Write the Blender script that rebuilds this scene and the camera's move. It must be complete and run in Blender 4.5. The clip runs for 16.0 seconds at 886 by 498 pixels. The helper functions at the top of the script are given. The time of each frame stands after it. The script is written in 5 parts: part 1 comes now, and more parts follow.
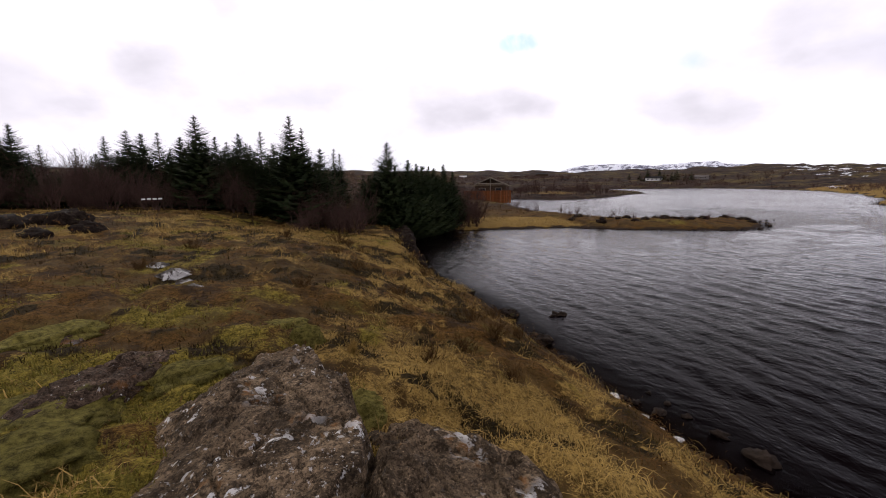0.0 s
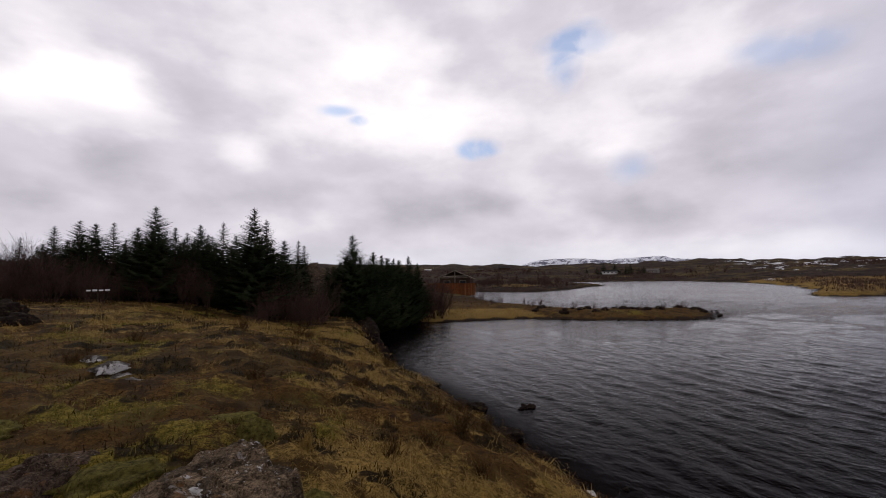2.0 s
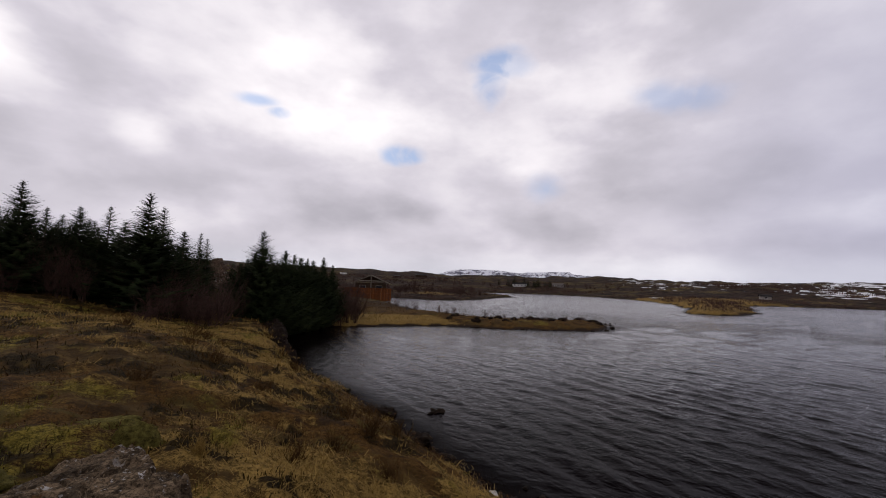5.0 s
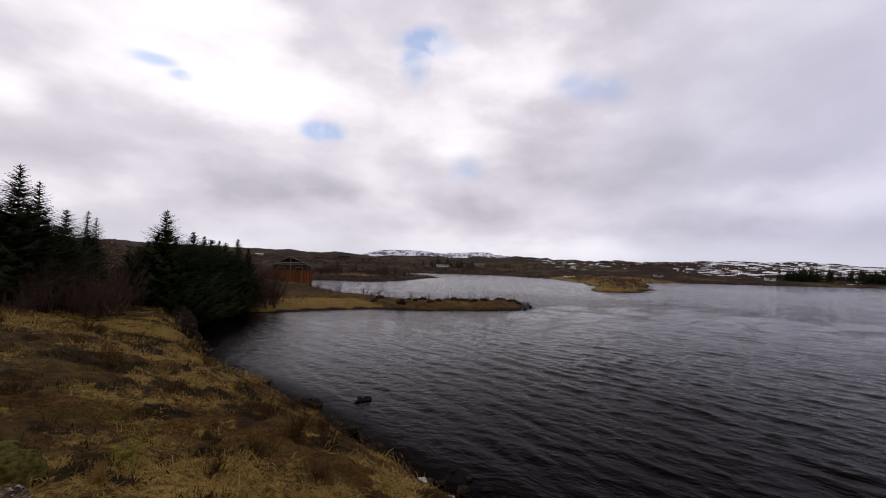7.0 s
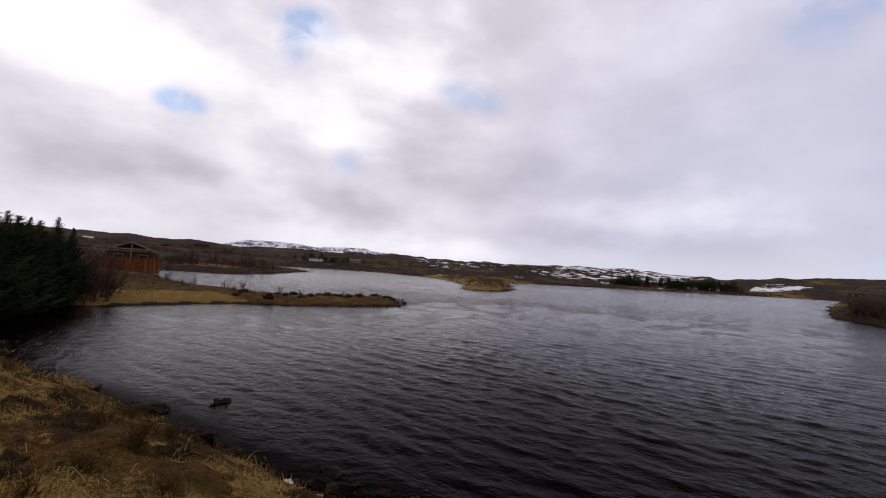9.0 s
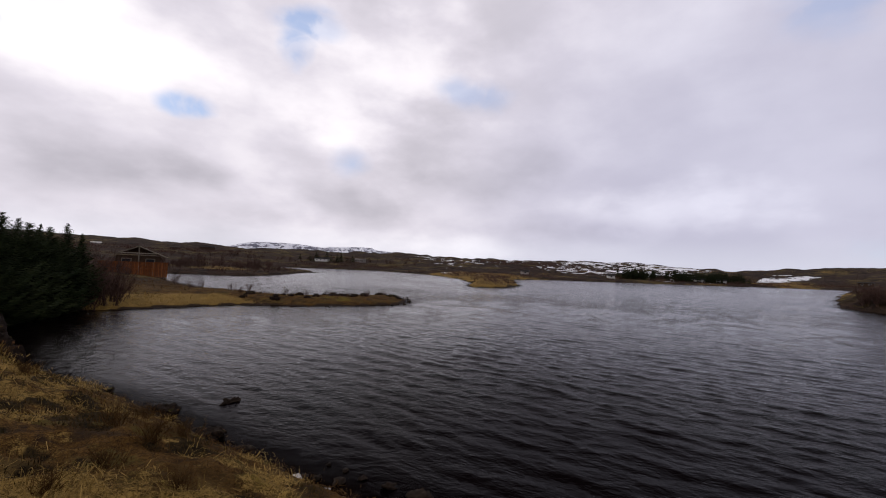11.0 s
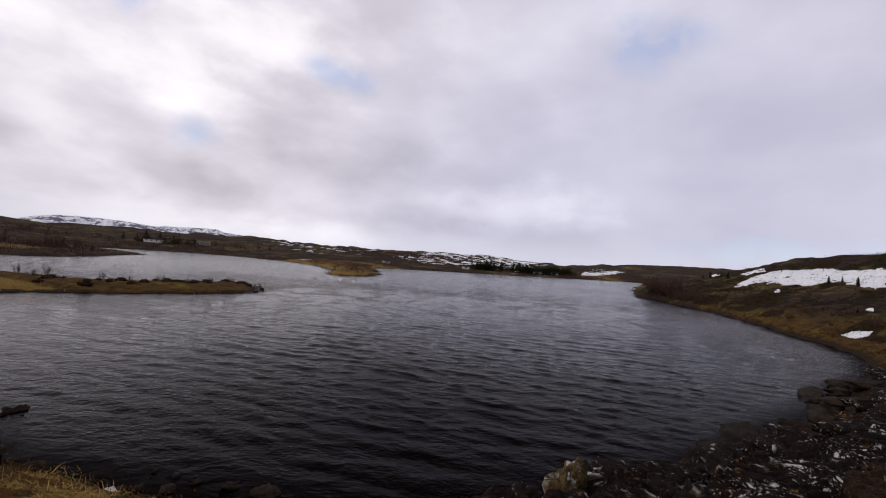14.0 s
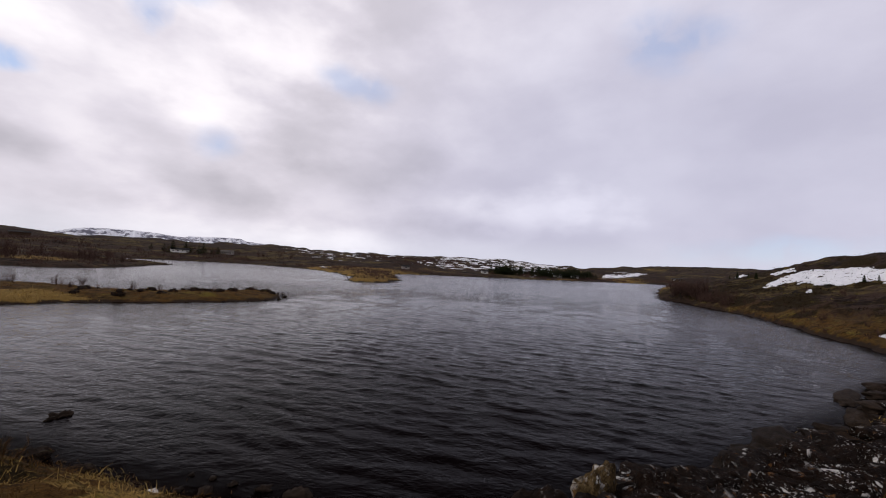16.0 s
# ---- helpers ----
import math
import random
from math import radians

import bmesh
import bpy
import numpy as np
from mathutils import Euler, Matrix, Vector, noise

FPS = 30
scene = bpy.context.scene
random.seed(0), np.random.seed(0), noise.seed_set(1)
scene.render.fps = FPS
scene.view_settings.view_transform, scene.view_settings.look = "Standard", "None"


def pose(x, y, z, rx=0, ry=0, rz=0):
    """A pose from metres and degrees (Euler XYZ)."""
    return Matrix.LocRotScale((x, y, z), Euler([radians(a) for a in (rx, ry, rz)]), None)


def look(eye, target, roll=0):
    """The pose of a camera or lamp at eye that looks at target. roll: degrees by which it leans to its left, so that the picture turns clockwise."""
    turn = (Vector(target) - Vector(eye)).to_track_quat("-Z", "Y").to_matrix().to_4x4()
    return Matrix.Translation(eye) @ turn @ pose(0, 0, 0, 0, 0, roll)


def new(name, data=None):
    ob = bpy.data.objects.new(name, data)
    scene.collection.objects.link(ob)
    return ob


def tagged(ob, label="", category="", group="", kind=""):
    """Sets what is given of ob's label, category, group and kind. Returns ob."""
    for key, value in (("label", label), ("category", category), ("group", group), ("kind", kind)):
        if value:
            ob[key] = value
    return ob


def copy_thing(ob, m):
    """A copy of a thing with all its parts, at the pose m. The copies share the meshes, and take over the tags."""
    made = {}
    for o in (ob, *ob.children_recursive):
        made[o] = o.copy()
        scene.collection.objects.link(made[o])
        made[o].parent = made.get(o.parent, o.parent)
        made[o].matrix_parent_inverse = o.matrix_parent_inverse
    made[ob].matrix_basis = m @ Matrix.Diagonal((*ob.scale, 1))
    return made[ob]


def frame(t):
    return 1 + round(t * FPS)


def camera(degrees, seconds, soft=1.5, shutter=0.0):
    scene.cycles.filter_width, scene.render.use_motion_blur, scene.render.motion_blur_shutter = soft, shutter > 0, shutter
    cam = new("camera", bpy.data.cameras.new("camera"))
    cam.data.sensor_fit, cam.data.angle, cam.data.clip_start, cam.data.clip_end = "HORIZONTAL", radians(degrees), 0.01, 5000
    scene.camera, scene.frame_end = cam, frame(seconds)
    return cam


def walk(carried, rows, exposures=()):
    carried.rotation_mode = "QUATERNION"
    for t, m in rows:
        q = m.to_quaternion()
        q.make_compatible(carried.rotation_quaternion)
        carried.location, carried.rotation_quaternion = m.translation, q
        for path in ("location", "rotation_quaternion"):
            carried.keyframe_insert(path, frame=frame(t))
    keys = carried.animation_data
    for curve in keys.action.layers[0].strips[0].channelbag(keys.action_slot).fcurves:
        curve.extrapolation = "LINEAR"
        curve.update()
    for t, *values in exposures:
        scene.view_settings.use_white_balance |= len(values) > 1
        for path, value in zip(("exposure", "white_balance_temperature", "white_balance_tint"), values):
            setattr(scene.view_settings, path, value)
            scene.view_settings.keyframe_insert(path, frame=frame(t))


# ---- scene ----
cam = camera(92.6, 16.0, soft=1.0, shutter=0.0)

# seconds, eye x y z, heading (clockwise from +y), tilt, lean
ROWS = [
    (0.0, 0.000, -0.000, 4.000, 0.00, -8.59, -0.86),
    (0.5, 0.008, -0.019, 4.050, 3.20, -5.44, -0.13),
    (1.0, 0.019, -0.038, 3.974, 0.17, 0.39, -0.83),
    (1.5, 0.043, -0.045, 3.936, -0.34, 2.12, -1.02),
    (2.0, 0.007, -0.011, 3.861, 4.89, 3.91, -0.90),
    (2.5, -0.023, 0.041, 3.870, 6.40, 3.45, 1.02),
    (3.0, -0.021, 0.041, 3.878, 6.21, 3.35, 1.17),
    (3.5, -0.012, 0.048, 3.869, 5.71, 3.88, 1.36),
    (4.0, -0.013, 0.033, 3.839, 7.14, 4.37, -0.17),
    (4.5, -0.028, 0.022, 3.787, 11.93, 4.96, -0.58),
    (5.0, -0.036, 0.019, 3.783, 15.92, 4.89, 1.93),
    (5.2, -0.074, 0.062, 3.771, 18.66, 3.87, 2.34),
    (7.5, -0.132, 0.147, 4.004, 29.95, 2.18, 2.57),
    (8.0, -0.178, 0.168, 3.987, 38.09, 2.65, 4.62),
    (8.5, -0.246, 0.195, 3.948, 42.64, 2.17, 3.23),
    (9.0, -0.192, 0.184, 3.916, 42.83, 2.86, 3.62),
    (9.2, -0.173, 0.187, 3.945, 44.53, 2.52, 4.50),
    (11.3, -0.253, -0.059, 3.929, 42.06, 2.51, 2.31),
    (11.5, -0.262, -0.076, 3.924, 47.54, 1.97, 3.67),
    (12.0, -0.316, -0.079, 3.896, 63.44, 1.47, 7.57),
    (12.5, -0.247, 0.017, 3.958, 70.64, -0.57, 6.80),
    (13.0, -0.231, 0.028, 3.898, 66.75, 1.25, 4.88),
    (13.5, -0.259, -0.023, 3.882, 61.00, 1.96, 4.89),
    (14.0, -0.241, -0.049, 3.884, 60.68, 2.05, 4.08),
    (14.5, -0.195, -0.034, 3.874, 67.25, 2.35, 4.73),
    (15.0, -0.196, -0.004, 3.877, 71.33, 1.97, 5.28),
    (15.5, -0.248, 0.023, 3.877, 67.31, 2.42, 4.83),
    (16.0, -0.396, -0.042, 3.899, 58.17, 2.57, 3.13),
]
EXPOSURE = [(0.0, 0.8), (0.5, 0.6), (1.0, 0.34), (1.5, 0.18), (3.5, -0.08), (5.0, 0.02), (7.5, 0.18), (9.0, 0.22), (11.5, 0.16), (12.5, 0.12), (14.0, 0.18), (16.0, 0.18)]
walk(cam, [(t, pose(x, y, z, 90 + tilt, 0, -turn) @ pose(0, 0, 0, 0, 0, lean)) for t, x, y, z, turn, tilt, lean in ROWS], EXPOSURE)

# ---- node helpers ----


def nd(nt, kind, *links, out=0, **settings):
    """A node of that kind; links: (socket, value or socket) pairs. Returns its output socket."""
    node = nt.nodes.new(kind)
    if "operation" in settings:
        node.operation = settings["operation"]
    if "use_clamp" in settings:
        node.use_clamp = settings["use_clamp"]
    if "attribute_name" in settings:
        node.attribute_name = settings["attribute_name"]
    if "vector_type" in settings:
        node.vector_type = settings["vector_type"]
    if "interpolation_type" in settings:
        node.interpolation_type = settings["interpolation_type"]
    for key, value in links:
        if isinstance(value, bpy.types.NodeSocket):
            nt.links.new(value, node.inputs[key])
        else:
            node.inputs[key].default_value = value
    return node.outputs[out] if len(node.outputs) else node


def maths(nt, op, a, b=0.0, clamp=False):
    return nd(nt, "ShaderNodeMath", (0, a), (1, b), operation=op, use_clamp=clamp)


def noise_tex(nt, vector, scale, detail=4.0, rough=0.55, distort=0.0):
    return nd(nt, "ShaderNodeTexNoise", ("Vector", vector), ("Scale", scale), ("Detail", detail), ("Roughness", rough), ("Distortion", distort))


def span(nt, value, lo, hi, a=0.0, b=1.0):
    return nd(nt, "ShaderNodeMapRange", ("Value", value), ("From Min", lo), ("From Max", hi), ("To Min", a), ("To Max", b), interpolation_type="SMOOTHSTEP")


def blend(nt, factor, a, b, mode="MIX"):
    node = nt.nodes.new("ShaderNodeMix")
    node.data_type, node.blend_type = "RGBA", mode
    for i, value in ((0, factor), (6, a), (7, b)):
        if isinstance(value, bpy.types.NodeSocket):
            nt.links.new(value, node.inputs[i])
        elif i == 0:
            node.inputs[i].default_value = value
        else:
            node.inputs[i].default_value = (*value, 1.0) if len(value) == 3 else value
    return node.outputs[2]


def sphere_dir(az, el):
    a, e = radians(az), radians(el)
    return Vector((math.sin(a) * math.cos(e), math.cos(a) * math.cos(e), math.sin(e)))


# ---- world: broken overcast over a pale sky ----
SUN_AZ, SUN_EL = -38.0, 27.0
world = bpy.data.worlds.new("world")
scene.world = world
world.use_nodes = True
wt = world.node_tree
wt.nodes.clear()
direction = nd(wt, "ShaderNodeTexCoord", out=0)
sky = wt.nodes.new("ShaderNodeTexSky")
sky.sky_type, sky.sun_disc, sky.sun_elevation, sky.sun_rotation = "NISHITA", False, radians(SUN_EL), radians(SUN_AZ)
clear = blend(wt, 1.0, sky.outputs[0], (0.12, 0.12, 0.12), "MULTIPLY")
split = wt.nodes.new("ShaderNodeSeparateXYZ")
wt.links.new(direction, split.inputs[0])
lift = maths(wt, "ADD", maths(wt, "MAXIMUM", split.outputs[2], 0.0), 0.16)
deck = nd(wt, "ShaderNodeCombineXYZ", (0, maths(wt, "DIVIDE", split.outputs[0], lift)), (1, maths(wt, "DIVIDE", split.outputs[1], lift)), (2, 0.0))
billow = nd(wt, "ShaderNodeMapping", ("Vector", direction), ("Scale", (1.0, 1.0, 1.9)))
big = noise_tex(wt, billow, 2.4, 2.0, 0.45)
fine = noise_tex(wt, billow, 5.0, 5.0, 0.54)
wisps = noise_tex(wt, deck, 1.2, 3.0, 0.45)
warp = noise_tex(wt, billow, 6.0, 4.0, 0.52)


def cloud_spot(az, el, size, soft, stretch=1.0):
    """1 inside a ragged patch of sky of that half-width in degrees, fading to 0; stretch flattens it."""
    c = sphere_dir(az, el)
    side = Vector((c.y, -c.x, 0)).normalized()
    up = side.cross(c) * -1
    u = nd(wt, "ShaderNodeVectorMath", (0, direction), (1, tuple(side)), operation="DOT_PRODUCT", out=1)
    v = nd(wt, "ShaderNodeVectorMath", (0, direction), (1, tuple(up * stretch)), operation="DOT_PRODUCT", out=1)
    v = maths(wt, "SUBTRACT", v, 0.0)
    f = nd(wt, "ShaderNodeVectorMath", (0, direction), (1, tuple(c)), operation="DOT_PRODUCT", out=1)
    d = maths(wt, "SQRT", maths(wt, "ADD", maths(wt, "MULTIPLY", u, u), maths(wt, "MULTIPLY", v, v)))
    d = maths(wt, "ADD", d, maths(wt, "MULTIPLY", maths(wt, "SUBTRACT", warp, 0.5), math.sin(radians(size)) * 3.2))
    d = span(wt, d, math.sin(radians(size * (1 - soft))), math.sin(radians(size * (1 + soft))), 1.0, 0.0)
    return maths(wt, "MULTIPLY", d, span(wt, f, 0.3, 0.5))


def gather(spots):
    total = cloud_spot(*spots[0])
    for s in spots[1:]:
        total = maths(wt, "MAXIMUM", total, cloud_spot(*s))
    return total


tone = maths(wt, "ADD", maths(wt, "MULTIPLY", span(wt, big, 0.3, 0.7), 0.36), maths(wt, "ADD", maths(wt, "MULTIPLY", span(wt, fine, 0.28, 0.72), 0.34), maths(wt, "MULTIPLY", span(wt, wisps, 0.28, 0.72), 0.07)))
east = span(wt, split.outputs[0], 0.55, 1.0)
tone = nd(wt, "ShaderNodeMix", (0, maths(wt, "MULTIPLY", east, 0.65)), (2, maths(wt, "ADD", tone, 0.13)), (3, 0.72))
# bright thin cloud round the sun and to the north-east, grey banks beneath it and low in the east
glow = gather([(-35, 19.5, 8, 0.9, 1.6), (-20, 16.2, 2.6, 0.9, 1.2), (-14, 26, 13, 0.9, 1.5), (2, 21, 8, 0.9, 1.8), (26, 22, 5, 0.9, 1.2), (34, 24.5, 7.5, 0.9, 1.3), (31, 17, 5, 0.9, 2.2), (70, 8.5, 7, 0.9, 2.6), (40, 2.8, 8, 0.9, 5.0)])
bank = gather([(-33, 14, 9, 0.8, 2.8), (-46, 10, 8, 0.8, 3.0), (-17, 10.5, 8, 0.9, 3.5), (4, 10.5, 7, 0.9, 3.0), (46, 11.5, 7, 0.9, 2.6), (53, 14.5, 5, 0.9, 2.2), (55, 5.5, 6, 0.8, 3.5), (63, 5.5, 5, 0.8, 4.0), (30, 8, 8, 0.9, 3.5)])
tone = maths(wt, "ADD", tone, maths(wt, "MULTIPLY", glow, 0.40))
tone = maths(wt, "SUBTRACT", tone, maths(wt, "MULTIPLY", bank, 0.30))
tone = maths(wt, "ADD", tone, maths(wt, "MULTIPLY", cloud_spot(60, 25, 17, 0.9, 1.3), 0.10))
tone = maths(wt, "ADD", tone, maths(wt, "MULTIPLY", cloud_spot(-35, 19.3, 5.5, 0.9, 1.8), 0.35))
ramp = wt.nodes.new("ShaderNodeValToRGB")
wt.links.new(maths(wt, "MULTIPLY", maths(wt, "ADD", tone, 0.3), 0.5), ramp.inputs[0])
stops = [(0.0, (0.38, 0.36, 0.41)), (0.18, (0.475, 0.45, 0.505)), (0.42, (0.68, 0.64, 0.71)), (0.68, (0.97, 0.92, 0.96)), (1.0, (1.52, 1.41, 1.37))]
ramp.color_ramp.elements[0].position, ramp.color_ramp.elements[0].color = stops[0][0], (*stops[0][1], 1)
ramp.color_ramp.elements[1].position, ramp.color_ramp.elements[1].color = stops[4][0], (*stops[4][1], 1)
for at_, colour in stops[1:4]:
    e = ramp.color_ramp.elements.new(at_)
    e.color = (*colour, 1)
cover = blend(wt, maths(wt, "MULTIPLY", east, 0.8), ramp.outputs[0], blend(wt, 1.0, ramp.outputs[0], (0.62, 0.655, 0.775), "MULTIPLY"))
gaps = gather([(9.9, 17.0, 2.2, 0.6, 2.1), (21.6, 25.4, 1.6, 0.7, 0.75), (23.6, 28.6, 3.0, 0.7, 2.4), (-9, 21.6, 1.8, 0.8, 3.2), (-6.5, 20.6, 1.0, 0.8, 2.0)])
veiled = gather([(45.5, 22.3, 3.4, 0.8, 2.6), (43.0, 23.2, 1.8, 0.9, 1.6), (29.6, 13, 1.7, 0.9, 1.3), (98, 3.6, 7, 0.9, 6.0), (88, 27, 5, 0.9, 2.0)])
gaps = maths(wt, "MAXIMUM", gaps, maths(wt, "MULTIPLY", veiled, 0.6))
gaps = maths(wt, "MULTIPLY", gaps, span(wt, noise_tex(wt, direction, 17.0, 4, 0.5, 0.4), 0.34, 0.58, 0.5, 1.0))
blue = blend(wt, 0.55, clear, (0.36, 0.50, 0.84))
cover = blend(wt, maths(wt, "MULTIPLY", gaps, 0.80), cover, blue)
# thin streaks of clear air low over the far hills
low = maths(wt, "MULTIPLY", span(wt, split.outputs[2], 0.02, 0.10, 1.0, 0.0), 0.35)
cover = blend(wt, low, cover, (0.74, 0.76, 0.84))
# the unseen upper sky is darkened to half, to weaken light on the ground
thick = span(wt, split.outputs[2], 0.58, 0.85, 1.0, 0.5)
cover = blend(wt, 1.0, cover, nd(wt, "ShaderNodeCombineColor", (0, thick), (1, thick), (2, thick)), "MULTIPLY")
nd(wt, "ShaderNodeOutputWorld", (0, nd(wt, "ShaderNodeBackground", ("Color", cover), ("Strength", 1.0))))

sun_data = bpy.data.lights.new("sun", "SUN")
sun_data.energy, sun_data.angle, sun_data.color = 0.6, radians(14), (1.0, 0.95, 0.88)
sun = new("sun", sun_data)
sun.matrix_world = look(sphere_dir(SUN_AZ, SUN_EL) * 300, (0, 0, 0))

# ---- materials ----


def material(name):
    m = bpy.data.materials.new(name)
    m.use_nodes = True
    nt = m.node_tree
    return m, nt, nt.nodes["Principled BSDF"]


def connect(nt, shader, **values):
    for key, value in values.items():
        key = key.replace("_", " ")
        if isinstance(value, bpy.types.NodeSocket):
            nt.links.new(value, shader.inputs[key])
        elif isinstance(value, tuple) and len(value) == 3:
            shader.inputs[key].default_value = (*value, 1.0)
        else:
            shader.inputs[key].default_value = value


def bumped(nt, height, strength, distance):
    return nd(nt, "ShaderNodeBump", ("Height", height), ("Strength", strength), ("Distance", distance))


def mottled(name, dark, light, scale, rough=0.85, bump=0.4, depth=0.02, spread=0.25, metal=0.0):
    """A surface that wanders between two colours at two scales, with relief, and differs a little from piece to piece."""
    m, nt, shader = material(name)
    where = nd(nt, "ShaderNodeTexCoord", out=3)
    coarse, grain = noise_tex(nt, where, scale, 4, 0.6), noise_tex(nt, where, scale * 7.3, 5, 0.65)
    f = span(nt, maths(nt, "ADD", maths(nt, "MULTIPLY", coarse, 0.6), maths(nt, "MULTIPLY", grain, 0.4)), 0.3, 0.7)
    colour = blend(nt, f, dark, light)
    random_piece = nd(nt, "ShaderNodeObjectInfo", out=5)
    colour = blend(nt, 1.0, colour, nd(nt, "ShaderNodeCombineColor", *[(i, span(nt, random_piece, 0, 1, 1 - spread, 1 + spread)) for i in range(3)]), "MULTIPLY")
    connect(nt, shader, Base_Color=colour, Roughness=rough, Metallic=metal, Normal=bumped(nt, grain, bump, depth))
    shader.inputs["Specular IOR Level"].default_value = 0.05
    return m


def leafy(name, dark, light, rough=0.8):
    """Blades, twigs and needles: each loose piece has its own shade."""
    m, nt, shader = material(name)
    island = nd(nt, "ShaderNodeNewGeometry", out=8)
    where = nd(nt, "ShaderNodeTexCoord", out=3)
    patch = noise_tex(nt, where, 0.5, 3, 0.6)
    f = maths(nt, "ADD", maths(nt, "MULTIPLY", island, 0.6), span(nt, patch, 0.3, 0.7, -0.1, 0.5), True)
    connect(nt, shader, Base_Color=blend(nt, f, dark, light), Roughness=rough)
    shader.inputs["Specular IOR Level"].default_value = 0.03
    return m


LICHEN = (0.62, 0.60, 0.57)


def rocky(name, dark, light, spots=0.62, moss=0.0):
    m, nt, shader = material(name)
    where = nd(nt, "ShaderNodeTexCoord", out=3)
    coarse, grain = noise_tex(nt, where, 2.2, 6, 0.65), noise_tex(nt, where, 21, 6, 0.7)
    colour = blend(nt, span(nt, coarse, 0.3, 0.7), dark, light)
    stain = noise_tex(nt, where, 3.4, 5, 0.7, 0.6)
    colour = blend(nt, span(nt, stain, 0.50, 0.60, 0.0, 0.75), colour, tuple(0.45 * c for c in dark))
    colour = blend(nt, span(nt, grain, 0.46, 0.60, 0.0, 0.7), colour, tuple(0.35 * c for c in dark))
    speck = noise_tex(nt, where, 60.0, 4, 0.7)
    colour = blend(nt, span(nt, speck, 0.5, 0.62, 0.0, 0.75), colour, (0.016, 0.012, 0.009))
    colour = blend(nt, span(nt, speck, 0.30, 0.42, 0.6, 0.0), colour, tuple(1.7 * c for c in light))
    rust = noise_tex(nt, where, 5.0, 4, 0.6)
    colour = blend(nt, span(nt, rust, 0.62, 0.72, 0.0, 0.6), colour, (0.22, 0.10, 0.03))
    cells = noise_tex(nt, where, 4.2, 5, 0.66, 0.4)
    crust = maths(nt, "MULTIPLY", span(nt, cells, spots - 0.01, spots + 0.015), span(nt, grain, 0.36, 0.44))
    small = maths(nt, "MULTIPLY", span(nt, noise_tex(nt, where, 19.0, 4, 0.6), spots - 0.01, spots + 0.02), 0.6)
    crust = maths(nt, "MULTIPLY", maths(nt, "MAXIMUM", crust, small), span(nt, noise_tex(nt, where, 0.9, 4, 0.65), 0.44, 0.56, 0.06, 1.0))
    colour = blend(nt, crust, colour, LICHEN)
    if moss:
        up = nd(nt, "ShaderNodeSeparateXYZ", (0, nd(nt, "ShaderNodeNewGeometry", out=1)), out=2)
        grown = maths(nt, "MULTIPLY", span(nt, up, 0.55, 0.85), span(nt, noise_tex(nt, where, 2.6, 5, 0.6), 0.62 - moss, 0.72 - moss))
        colour = blend(nt, grown, colour, blend(nt, grain, (0.05, 0.055, 0.012), (0.15, 0.14, 0.035)))
    height = maths(nt, "ADD", maths(nt, "MULTIPLY", coarse, 1.0), maths(nt, "MULTIPLY", grain, 0.45))
    connect(nt, shader, Base_Color=colour, Roughness=0.88, Normal=bumped(nt, height, 1.0, 0.11))
    shader.inputs["Specular IOR Level"].default_value = 0.05
    return m


